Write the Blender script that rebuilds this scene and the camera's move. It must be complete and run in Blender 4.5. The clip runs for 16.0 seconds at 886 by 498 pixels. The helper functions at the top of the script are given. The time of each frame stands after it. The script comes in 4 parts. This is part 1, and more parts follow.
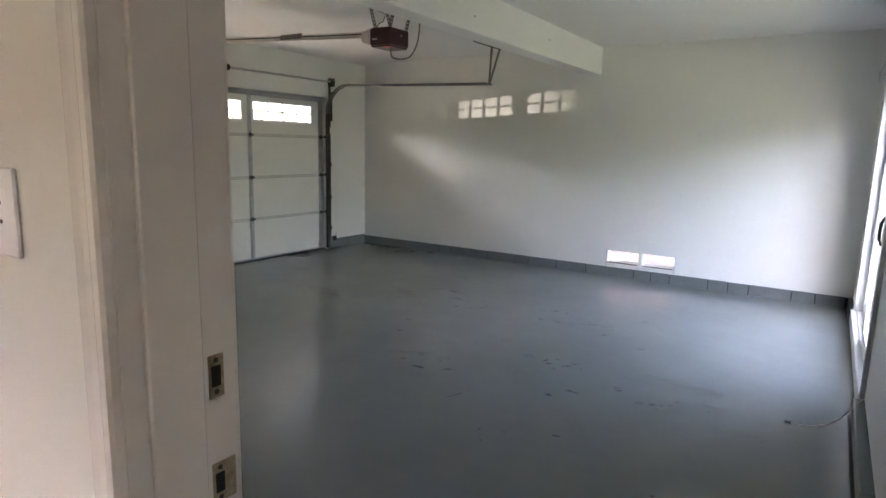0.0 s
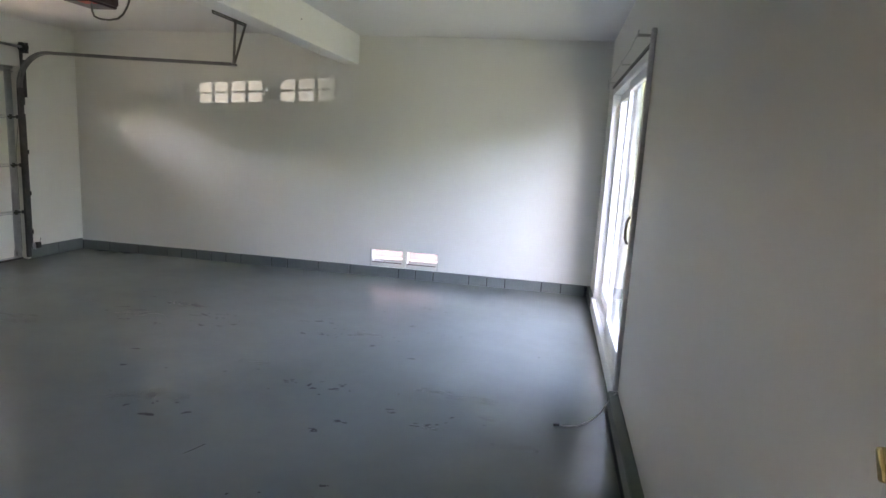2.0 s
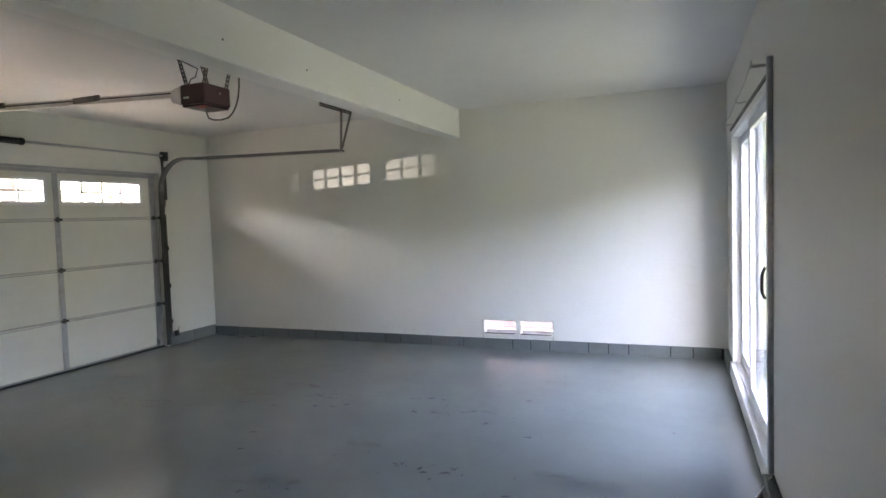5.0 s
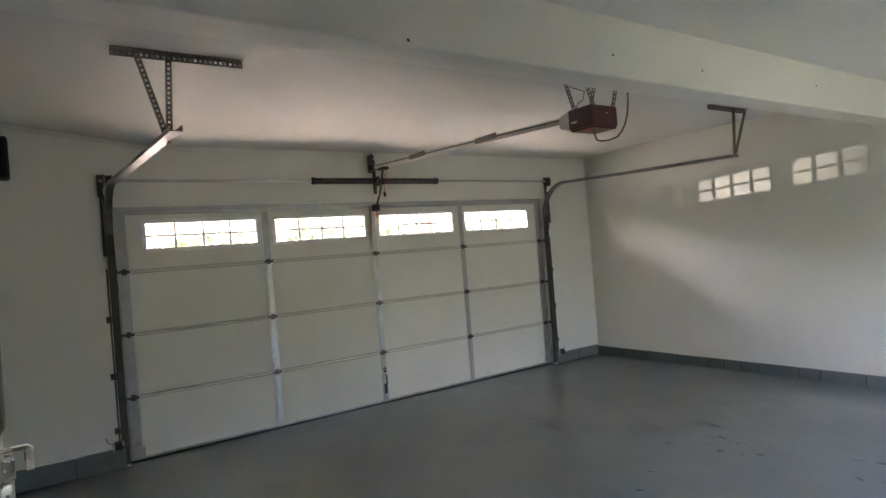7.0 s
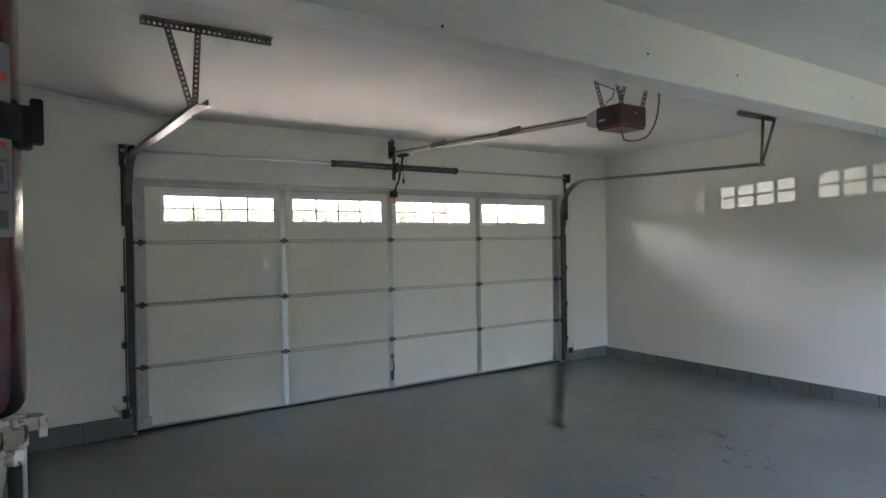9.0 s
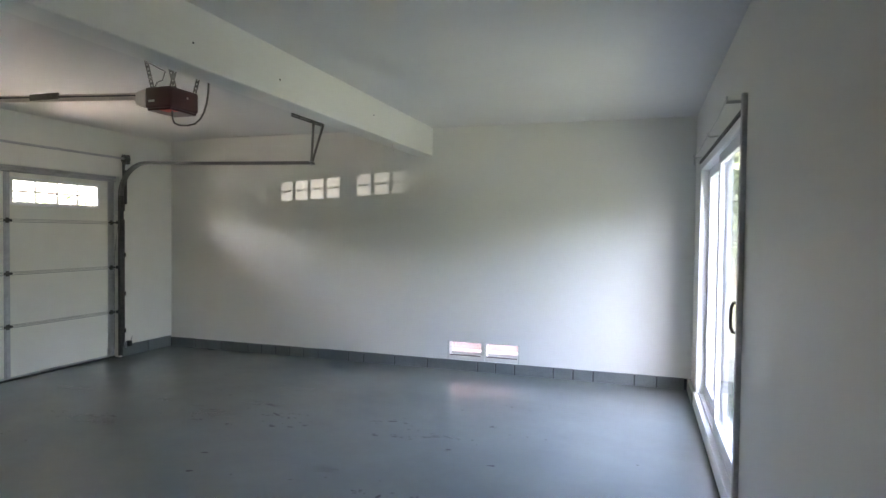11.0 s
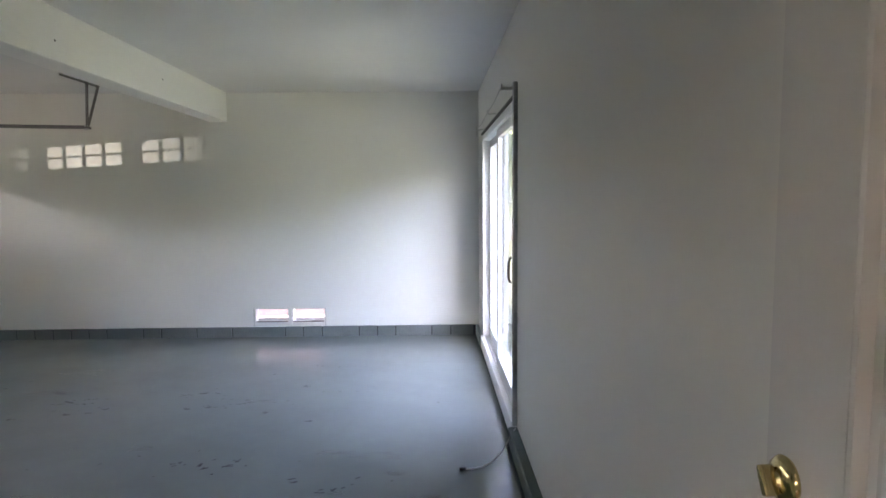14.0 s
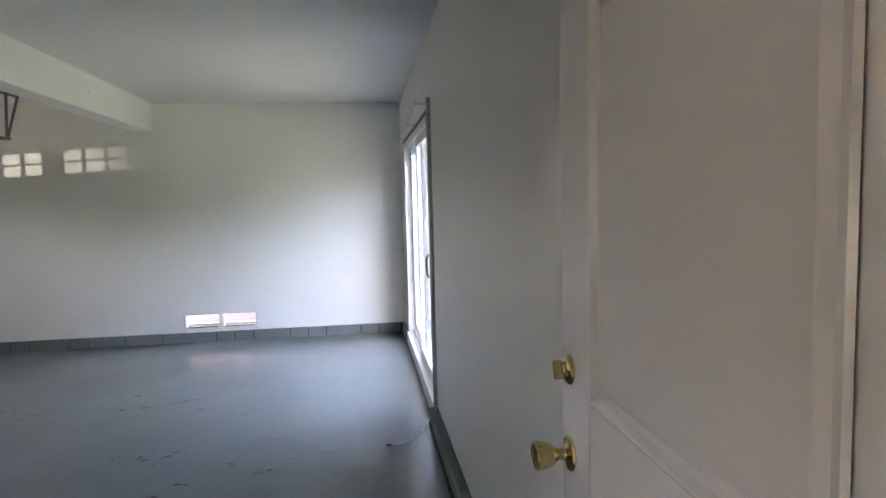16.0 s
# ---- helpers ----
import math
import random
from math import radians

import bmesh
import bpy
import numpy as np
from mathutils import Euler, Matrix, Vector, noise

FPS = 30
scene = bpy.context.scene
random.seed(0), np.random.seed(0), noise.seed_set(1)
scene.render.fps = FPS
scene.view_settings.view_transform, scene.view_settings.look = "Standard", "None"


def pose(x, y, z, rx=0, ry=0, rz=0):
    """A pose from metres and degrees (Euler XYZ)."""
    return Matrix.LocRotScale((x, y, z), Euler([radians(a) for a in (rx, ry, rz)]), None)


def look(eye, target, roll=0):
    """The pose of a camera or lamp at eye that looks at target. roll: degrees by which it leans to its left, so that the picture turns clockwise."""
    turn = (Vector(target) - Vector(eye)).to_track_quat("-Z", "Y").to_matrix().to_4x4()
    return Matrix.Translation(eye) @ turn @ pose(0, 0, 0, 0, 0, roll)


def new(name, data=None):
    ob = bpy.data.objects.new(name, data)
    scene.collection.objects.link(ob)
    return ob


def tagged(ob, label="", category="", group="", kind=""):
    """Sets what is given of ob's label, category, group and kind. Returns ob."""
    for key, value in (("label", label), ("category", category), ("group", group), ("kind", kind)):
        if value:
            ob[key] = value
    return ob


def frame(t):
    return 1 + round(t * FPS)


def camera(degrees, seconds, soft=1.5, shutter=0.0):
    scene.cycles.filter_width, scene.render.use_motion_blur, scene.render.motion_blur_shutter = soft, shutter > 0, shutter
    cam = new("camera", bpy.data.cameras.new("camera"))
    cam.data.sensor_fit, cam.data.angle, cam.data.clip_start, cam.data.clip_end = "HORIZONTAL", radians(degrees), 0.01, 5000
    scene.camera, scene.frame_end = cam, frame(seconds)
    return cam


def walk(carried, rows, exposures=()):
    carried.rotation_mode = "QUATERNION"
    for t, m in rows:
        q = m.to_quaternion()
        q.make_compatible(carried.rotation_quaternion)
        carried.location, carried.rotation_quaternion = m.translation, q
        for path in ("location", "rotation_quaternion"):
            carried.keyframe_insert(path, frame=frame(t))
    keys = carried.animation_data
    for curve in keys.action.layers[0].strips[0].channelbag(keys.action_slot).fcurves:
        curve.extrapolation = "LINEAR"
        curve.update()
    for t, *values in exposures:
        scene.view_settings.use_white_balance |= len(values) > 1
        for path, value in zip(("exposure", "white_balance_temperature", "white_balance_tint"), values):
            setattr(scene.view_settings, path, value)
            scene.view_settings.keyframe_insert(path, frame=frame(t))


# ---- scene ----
cam = camera(72.8, 16.0)
PATH = [
    (0, (6.006, -7.097, 1.509), (4.941, -5.439, 1.169), 1.4),
    (0.5, (5.941, -6.924, 1.496), (5.008, -5.185, 1.17), 1.0),
    (1, (5.85, -6.822, 1.486), (5.143, -4.986, 1.127), 1.3),
    (1.5, (5.787, -6.683, 1.504), (5.311, -4.775, 1.14), 2.3),
    (2, (5.816, -6.59, 1.516), (5.471, -4.649, 1.182), 3.2),
    (2.5, (5.835, -6.537, 1.534), (5.662, -4.566, 1.242), 3.6),
    (3, (5.839, -6.518, 1.539), (5.735, -4.539, 1.269), 2.3),
    (3.2, (5.839, -6.512, 1.547), (5.734, -4.531, 1.289), 2.0),
    (5.3, (5.857, -6.37, 1.482), (4.957, -4.585, 1.41), -2.5),
    (5.5, (5.825, -6.355, 1.488), (4.809, -4.633, 1.429), -3.0),
    (6, (5.738, -6.328, 1.509), (4.488, -4.767, 1.478), -4.1),
    (6.5, (5.658, -6.277, 1.532), (4.219, -4.888, 1.491), -3.9),
    (7, (5.565, -6.255, 1.552), (3.918, -5.12, 1.558), -4.5),
    (7.5, (5.502, -6.256, 1.564), (3.754, -5.285, 1.558), -3.9),
    (8, (5.461, -6.259, 1.574), (3.67, -5.369, 1.553), -3.1),
    (8.5, (5.461, -6.263, 1.57), (3.689, -5.336, 1.536), -2.0),
    (9, (5.522, -6.266, 1.559), (3.853, -5.165, 1.533), -0.8),
    (9.5, (5.607, -6.276, 1.541), (4.111, -4.949, 1.531), 0.1),
    (10, (5.714, -6.322, 1.515), (4.513, -4.724, 1.465), 1.7),
    (10.2, (5.752, -6.313, 1.502), (4.679, -4.625, 1.475), 1.7),
    (12.3, (5.828, -6.423, 1.557), (5.72, -4.429, 1.444), 0.4),
    (12.5, (5.831, -6.45, 1.567), (5.775, -4.454, 1.454), 0.5),
    (13, (5.845, -6.485, 1.565), (5.814, -4.49, 1.422), 0.8),
    (13.5, (5.834, -6.551, 1.563), (5.803, -4.557, 1.42), 0.7),
    (14, (5.78, -6.619, 1.562), (5.817, -4.628, 1.381), -0.5),
    (14.5, (5.761, -6.704, 1.549), (5.835, -4.715, 1.354), -0.4),
    (15, (5.784, -6.804, 1.571), (5.85, -4.813, 1.394), -1.0),
    (15.5, (5.841, -6.9, 1.523), (5.921, -4.911, 1.323), -2.0),
    (16, (5.821, -7.03, 1.544), (6.086, -5.055, 1.38), -1.4),
]
walk(cam, [(t, look(eye, target, roll)) for t, eye, target, roll in PATH], [
    (0, 5.59, 7800, 27), (2.5, 5.57, 7750, 27), (5.5, 5.57, 7700, 27), (6.5, 5.62, 8400, 28), (7, 5.60, 7900, 27), (8, 5.58, 7450, 26),
    (9, 5.54, 7150, 25), (10, 5.60, 7200, 24), (12.5, 5.55, 7700, 26), (16, 5.55, 7600, 27)])

# ---- light ----
world = bpy.data.worlds.new("world")
scene.world = world
world.use_nodes = True
wn = world.node_tree
sky = wn.nodes.new("ShaderNodeTexSky")
sky.sky_type, sky.sun_disc = "NISHITA", False
sky.dust_density = 3.0
sky.sun_elevation, sky.sun_rotation = radians(55), radians(198)
wn.links.new(sky.outputs[0], wn.nodes["Background"].inputs[0])
wn.nodes["Background"].inputs[1].default_value = 0.15
sun = new("sun", bpy.data.lights.new("sun", "SUN"))
sun.data.energy, sun.data.angle, sun.data.color = 2.3, radians(0.5), (1.0, 0.95, 0.86)
sun.matrix_world = look((0, 0, 0), (0.18, 0.55, -0.82))

# spot lamp added for sun reflected off something unseen outside, through the garage door windows
glint = new("reflected_sun_spot", bpy.data.lights.new("reflected_sun_spot", "SPOT"))
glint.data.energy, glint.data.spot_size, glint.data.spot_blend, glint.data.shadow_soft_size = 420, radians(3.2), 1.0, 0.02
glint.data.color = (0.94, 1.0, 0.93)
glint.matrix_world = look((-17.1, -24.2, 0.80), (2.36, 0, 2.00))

# ---- plan ----
XR = 6.30        # wall with the sliding door
YW = -6.50       # wall with the entry door
ZC = 2.67        # ceiling
TH = 0.18        # wall thickness
BEAM_A, BEAM_B, BEAM_Z = 3.40, 3.59, 2.36
GY0, GY1, GZ = -0.82, -5.67, 2.12   # garage door opening
SY0, SY1, SZ0, SZ1 = -0.60, -2.95, 0.10, 2.14  # sliding door opening
JX0, JX1, JZ = 5.228, 6.278, 2.05   # entry doorway
VX0, VX1, VZ0, VZ1 = 3.80, 4.59, 0.115, 0.315  # vent openings
YH = YW - TH     # house side of that wall

# ---- materials ----


def mat(name, rgb, rough=0.5, metal=0.0, spec=0.5, coat=0.0):
    m = bpy.data.materials.new(name)
    m.use_nodes = True
    b = m.node_tree.nodes["Principled BSDF"]
    b.inputs["Base Color"].default_value = (*rgb, 1)
    b.inputs["Roughness"].default_value = rough
    b.inputs["Metallic"].default_value = metal
    b.inputs["Specular IOR Level"].default_value = spec
    b.inputs["Coat Weight"].default_value = coat
    return m


def node(m, kind, **values):
    n = m.node_tree.nodes.new(kind)
    for key, value in values.items():
        n.inputs[key].default_value = value
    return n


def vary(m, dark, light, scale=3.0, fine=60.0, bump=0.05, rough=None, stretch=(1, 1, 1), fine_amount=0.3, dist=0.02):
    """Two scales of colour change, a fine relief and an uneven gloss."""
    t, b = m.node_tree, m.node_tree.nodes["Principled BSDF"]
    co = node(m, "ShaderNodeTexCoord")
    mp = node(m, "ShaderNodeMapping", Scale=stretch)
    t.links.new(co.outputs["Object"], mp.inputs[0])
    big = node(m, "ShaderNodeTexNoise", Scale=scale, Detail=5.0, Roughness=0.6)
    small = node(m, "ShaderNodeTexNoise", Scale=fine, Detail=3.0)
    for n in (big, small):
        t.links.new(mp.outputs[0], n.inputs["Vector"])
    mix = node(m, "ShaderNodeMix")
    mix.inputs[0].default_value = fine_amount
    t.links.new(big.outputs[0], mix.inputs[2])
    t.links.new(small.outputs[0], mix.inputs[3])
    ramp = node(m, "ShaderNodeValToRGB")
    ramp.color_ramp.elements[0].position, ramp.color_ramp.elements[1].position = 0.3, 0.7
    ramp.color_ramp.elements[0].color, ramp.color_ramp.elements[1].color = (*dark, 1), (*light, 1)
    t.links.new(mix.outputs[0], ramp.inputs[0])
    t.links.new(ramp.outputs[0], b.inputs["Base Color"])
    if rough:
        rr = node(m, "ShaderNodeMapRange")
        rr.inputs["From Min"].default_value, rr.inputs["From Max"].default_value = 0.3, 0.7
        rr.inputs["To Min"].default_value, rr.inputs["To Max"].default_value = rough
        t.links.new(big.outputs[0], rr.inputs[0])
        t.links.new(rr.outputs[0], b.inputs["Roughness"])
    bp = node(m, "ShaderNodeBump", Strength=bump, Distance=dist)
    t.links.new(small.outputs[0], bp.inputs["Height"])
    t.links.new(bp.outputs[0], b.inputs["Normal"])
    return m


def glass(name, tint=(1, 1, 1)):
    m = bpy.data.materials.new(name)
    m.use_nodes = True
    t = m.node_tree
    t.nodes.remove(t.nodes["Principled BSDF"])
    clear, gloss, mix, lw, power, scale = (t.nodes.new("ShaderNode" + k) for k in ("BsdfTransparent", "BsdfGlossy", "MixShader", "LayerWeight", "Math", "Math"))
    clear.inputs[0].default_value = (*tint, 1)
    gloss.inputs["Roughness"].default_value = 0.02
    lw.inputs[0].default_value = 0.5
    power.operation, power.inputs[1].default_value = "POWER", 4.7
    scale.operation, scale.inputs[1].default_value, scale.inputs[2].default_value = "MULTIPLY_ADD", 0.92, 0.045
    t.links.new(lw.outputs["Facing"], power.inputs[0])
    t.links.new(power.outputs[0], scale.inputs[0])
    t.links.new(scale.outputs[0], mix.inputs[0])
    t.links.new(clear.outputs[0], mix.inputs[1])
    t.links.new(gloss.outputs[0], mix.inputs[2])
    t.links.new(mix.outputs[0], t.nodes["Material Output"].inputs[0])
    return m


WALL = vary(mat("wall_paint", (.8, .8, .76), 0.22), (.72, .72, .68), (.745, .745, .70), 1.2, 18, 0.01, (0.28, 0.38), fine_amount=0.0)
WALL_M = vary(mat("wall_flat_paint", (.8, .8, .76), 0.5), (.70, .695, .66), (.725, .72, .68), 1.2, 18, 0.01, (0.42, 0.55), fine_amount=0.0)
CEIL = vary(mat("ceiling_paint", (.8, .8, .8), 0.6), (.66, .66, .64), (.71, .71, .69), 1.4, 120, 0.10, (0.55, 0.75), fine_amount=0.0)
BEAM = vary(mat("beam_paint", (.8, .8, .76), 0.4), (.71, .71, .68), (.76, .76, .73), 2.0, 40, 0.08, (0.35, 0.5), (1, .3, 1))
FLOOR = vary(mat("floor_paint", (.22, .25, .27), 0.25), (.142, .163, .154), (.180, .202, .191), .9, 7, 0.004, (0.19, 0.24), fine_amount=.2)
CURB = vary(mat("curb_paint", (.2, .23, .25), 0.45), (.115, .135, .132), (.165, .188, .183), 4, 70, 0.3, (0.4, 0.6))
PANEL = vary(mat("door_panel_steel", (.72, .71, .64), 0.4), (.745, .74, .675), (.785, .78, .72), 2.2, 30, 0.01, (0.35, 0.5), fine_amount=0.0)
GALV = vary(mat("galvanised_steel", (.5, .51, .53), 0.38, 0.85), (.38, .39, .41), (.56, .57, .59), 14, 90, 0.05, (0.28, 0.48))
TRACK = vary(mat("track_steel", (.2, .2, .21), 0.4, 0.6), (.11, .11, .117), (.20, .20, .21), 10, 60, 0.04, (0.30, 0.45))
DARKSTEEL = vary(mat("dark_steel", (.07, .07, .07), 0.45, 0.7), (.05, .05, .05), (.11, .108, .105), 20, 120, 0.05, (0.35, 0.55))
STRUT = vary(mat("perforated_steel", (.2, .19, .18), 0.5, 0.7), (.13, .125, .12), (.24, .23, .215), 25, 140, 0.05)
VINYL = vary(mat("white_vinyl", (.82, .83, .84), 0.35), (.78, .79, .80), (.84, .85, .86), 3, 150, 0.02, fine_amount=0.0)
TRIM = vary(mat("white_gloss_trim", (.78, .76, .72), 0.22), (.76, .74, .70), (.78, .76, .72), 4, 22, 0.008, (0.18, 0.26), fine_amount=0.0)
DOORP = vary(mat("entry_door_paint", (.74, .73, .71), 0.24), (.725, .715, .695), (.74, .73, .71), 3, 22, 0.006, (0.18, 0.26), fine_amount=0.0)
BRASS = vary(mat("polished_brass", (.80, .58, .22), 0.16, 1.0), (.54, .43, .20), (.70, .58, .32), 30, 200, 0.02, (0.10, 0.24))
PLATE = vary(mat("worn_brass_plate", (.42, .36, .25), 0.4, 0.8), (.28, .23, .15), (.50, .43, .31), 40, 160, 0.05)
BLACK = vary(mat("black_plastic", (.02, .02, .02), 0.4), (.014, .014, .014), (.03, .03, .03), 10, 150, 0.03)
BROWN = vary(mat("maroon_plastic", (.05, .013, .015), 0.35), (.04, .010, .012), (.062, .017, .019), 8, 160, 0.04)
GREYP = vary(mat("grey_plastic", (.55, .55, .52), 0.45), (.49, .49, .46), (.58, .58, .55), 6, 140, 0.03)
REDP = vary(mat("red_enamel", (.18, .007, .009), 0.25, coat=0.3), (.075, .004, .005), (.105, .005, .006), 5, 120, 0.02, (0.16, 0.28))
LABEL = vary(mat("paper_label", (.55, .55, .55), 0.4), (.29, .29, .29), (.35, .35, .345), 8, 90, 0.03)
INK = mat("grey_print", (.16, .16, .17), 0.5)
REDINK = mat("red_print", (.55, .06, .05), 0.5)
ORANGE = mat("orange_red_plastic", (.75, .10, .04), 0.4)
CHROME = vary(mat("nickel_plate", (.6, .58, .54), 0.25, 1.0), (.48, .46, .42), (.68, .66, .62), 30, 160, 0.05, (0.18, 0.36))
RUBBER = vary(mat("black_rubber", (.02, .02, .02), 0.7), (.012, .012, .012), (.035, .035, .035), 20, 120, 0.2)
SEAM = vary(mat("grey_seam", (.34, .34, .32), 0.6), (.29, .29, .275), (.38, .38, .36), 9, 80, 0.05)
# warm house colours, chosen to warm the light bounced into the doorway
HWOOD = vary(mat("warm_house_floor", (.3, .19, .11), 0.4), (.22, .13, .07), (.36, .24, .14), 3, 40, 0.1, None, (1, 8, 1))
HWALL = vary(mat("house_wall_paint", (.74, .70, .66), 0.5), (.72, .68, .64), (.76, .72, .68), 1.5, 20, 0.02, fine_amount=0.0)
PALE = vary(mat("pale_painted_steel", (.6, .58, .53), 0.4), (.50, .48, .43), (.66, .64, .59), 6, 50, 0.05, (0.3, 0.5))
GAP = mat("dark_joint", (.05, .055, .06), 0.8)
SCUFF = vary(mat("worn_floor_patch", (.02, .021, .022), 0.95), (.02, .022, .023), (.05, .053, .055), 25, 120, 0.2)
SMUDGE = vary(mat("dirty_floor_film", (.10, .105, .11), 0.4), (.075, .082, .085), (.13, .14, .143), 4, 30, 0.02)
mask, soft = node(SMUDGE, "ShaderNodeTexNoise", Scale=9.0, Detail=6.0), node(SMUDGE, "ShaderNodeMapRange")
soft.inputs["From Min"].default_value, soft.inputs["From Max"].default_value, soft.inputs["To Max"].default_value = 0.45, 0.75, 0.55
SMUDGE.node_tree.links.new(node(SMUDGE, "ShaderNodeTexCoord").outputs["Object"], mask.inputs["Vector"])
SMUDGE.node_tree.links.new(mask.outputs[0], soft.inputs[0])
SMUDGE.node_tree.links.new(soft.outputs[0], SMUDGE.node_tree.nodes["Principled BSDF"].inputs["Alpha"])
CABLE = vary(mat("white_cable", (.6, .6, .58), 0.45), (.5, .5, .48), (.66, .66, .64), 20, 90, 0.05)
LAWN = vary(mat("lawn_grass", (.10, .115, .06), 0.9), (.05, .06, .034), (.085, .092, .055), 0.6, 9, 0.6, dist=.05)
PAVE = vary(mat("sunlit_brick_paving", (.47, .33, .29), 0.85), (.33, .245, .22), (.42, .325, .295), 2.0, 30, 0.3)
DRIVE = vary(mat("concrete_drive", (.56, .51, .45), 0.85), (.50, .45, .39), (.60, .55, .49), 1.0, 40, 0.3)
LEAF = vary(mat("hedge_leaves", (.06, .10, .03), 0.6), (.03, .06, .015), (.10, .16, .05), 5, 20, 0.3)
# lighter copy of the hedge leaves, with sunlight put into the colour
SUNLEAF = vary(mat("sun_lightened_leaves", (.12, .16, .08), 0.5), (.09, .12, .06), (.16, .2, .11), 5, 20, 0.3)
# dark so that the unseen eave reflects little into the door windows
EAVE = vary(mat("dark_eave", (.06, .045, .035), 0.7), (.045, .035, .027), (.08, .06, .047), 3, 40, 0.2, None, (1, .1, 1))
BARK = vary(mat("tree_bark", (.12, .09, .07), 0.9), (.08, .06, .045), (.16, .125, .1), 6, 30, 0.6)
GLASS = glass("window_glass", (.84, .88, .905))
FROST = glass("door_window_glass", (.96, .97, .96))

# ---- mesh helpers ----


def box(bm, x0, y0, z0, x1, y1, z1, bevel=0.0, seg=1):
    v = bmesh.ops.create_cube(bm, size=1.0, matrix=Matrix.LocRotScale(((x0 + x1) / 2, (y0 + y1) / 2, (z0 + z1) / 2), None, (abs(x1 - x0), abs(y1 - y0), abs(z1 - z0))))["verts"]
    if bevel:
        e = list({e for k in v for e in k.link_edges})
        bmesh.ops.bevel(bm, geom=e, offset=bevel, segments=seg, affect="EDGES", profile=0.5)
    return bm


def boxed(*args, **kw):
    return box(bmesh.new(), *args, **kw)


def tube(bm, pts, r, n=8, closed=False, caps=True):
    """A round bar along points; r may be a list."""
    pts = [Vector(p) for p in pts]
    rings, up = [], None
    for i, p in enumerate(pts):
        d = (pts[min(i + 1, len(pts) - 1)] - pts[max(i - 1, 0)]).normalized()
        if up is None:
            up = d.orthogonal().normalized()
        up = (up - d * up.dot(d)).normalized()
        side = d.cross(up)
        rad = r[i] if isinstance(r, (list, tuple)) else r
        rings.append([bm.verts.new(p + rad * (math.cos(a) * up + math.sin(a) * side)) for a in (2 * math.pi * k / n for k in range(n))])
    for a, b in zip(rings, rings[1:]):
        for k in range(n):
            bm.faces.new((a[k], a[(k + 1) % n], b[(k + 1) % n], b[k]))
    if caps:
        bm.faces.new(rings[0][::-1])
        bm.faces.new(rings[-1])
    return bm


def lathe(bm, profile, m, n=24):
    """Turns (radius, height) about the local z axis of the pose m."""
    rings = []
    for r, h in profile:
        rings.append([bm.verts.new(m @ Vector((max(r, 1e-4) * math.cos(a), max(r, 1e-4) * math.sin(a), h))) for a in (2 * math.pi * k / n for k in range(n))])
    for a, b in zip(rings, rings[1:]):
        for k in range(n):
            bm.faces.new((a[k], a[(k + 1) % n], b[(k + 1) % n], b[k]))
    bm.faces.new(rings[0][::-1])
    bm.faces.new(rings[-1])
    return bm


def sweep(bm, profile, path, y):
    """Sweeps a closed profile (across, outward) along a path of (x, z) in the plane of that y."""
    rings = []
    for i, (x, z) in enumerate(path):
        a, b = path[max(i - 1, 0)], path[min(i + 1, len(path) - 1)]
        t = Vector((b[0] - a[0], b[1] - a[1])).normalized()
        rings.append([bm.verts.new((x - t.y * v, y + u, z + t.x * v)) for u, v in profile])
    n = len(profile)
    for a, b in zip(rings, rings[1:]):
        for k in range(n):
            bm.faces.new((a[k], a[(k + 1) % n], b[(k + 1) % n], b[k]))
    bm.faces.new(rings[0][::-1])
    bm.faces.new(rings[-1])
    return bm


def mesh_of(name, bm, material, smooth=False):
    bmesh.ops.recalc_face_normals(bm, faces=bm.faces)
    me = bpy.data.meshes.new(name)
    bm.to_mesh(me)
    bm.free()
    me.materials.append(material)
    if smooth:
        me.shade_smooth()
        me.set_sharp_from_angle(angle=radians(35))
    return me


def part(name, bm, material, parent=None, label="", smooth=False):
    """One mesh object, under a thing or under a part."""
    ob = new(name, mesh_of(name, bm, material, smooth))
    ob.parent = parent
    return tagged(ob, label)


def thing(name, label, category, group="", kind="", at=(0, 0, 0)):
    ob = new(name)
    ob.location = at
    ob.empty_display_size = 0.05
    return tagged(ob, label, category, group, kind)


def setting(name, bm, material, label, category, smooth=False):
    return tagged(part(name, bm, material, None, "", smooth), label, category, "", "structure")


def wall_x(bm, x0, x1, y0, y1, z0, z1, holes):
    """A wall slab in the plane of x, with rectangular holes (ya, yb, za, zb)."""
    ys = sorted({y0, y1, *[h[0] for h in holes], *[h[1] for h in holes]})
    for a, b in zip(ys, ys[1:]):
        cuts = sorted((h[2], h[3]) for h in holes if h[0] < b and h[1] > a)
        z = z0
        for lo, hi in cuts:
            if lo > z:
                box(bm, x0, a, z, x1, b, lo)
            z = hi
        if z < z1:
            box(bm, x0, a, z, x1, b, z1)
    return bm


def wall_y(bm, y0, y1, x0, x1, z0, z1, holes):
    bm = wall_x(bm, y0, y1, x0, x1, z0, z1, holes)
    for v in bm.verts:
        v.co = Vector((v.co.y, v.co.x, v.co.z))
    return bm


def weld(bm):
    """Joins the slabs of a wall into one skin, without faces inside."""
    bmesh.ops.remove_doubles(bm, verts=bm.verts, dist=1e-4)
    twice = {}
    for f in bm.faces:
        c = f.calc_center_median()
        twice.setdefault((round(c.x, 3), round(c.y, 3), round(c.z, 3)), []).append(f)
    bmesh.ops.delete(bm, geom=[f for fs in twice.values() if len(fs) > 1 for f in fs], context="FACES_ONLY")
    return bm


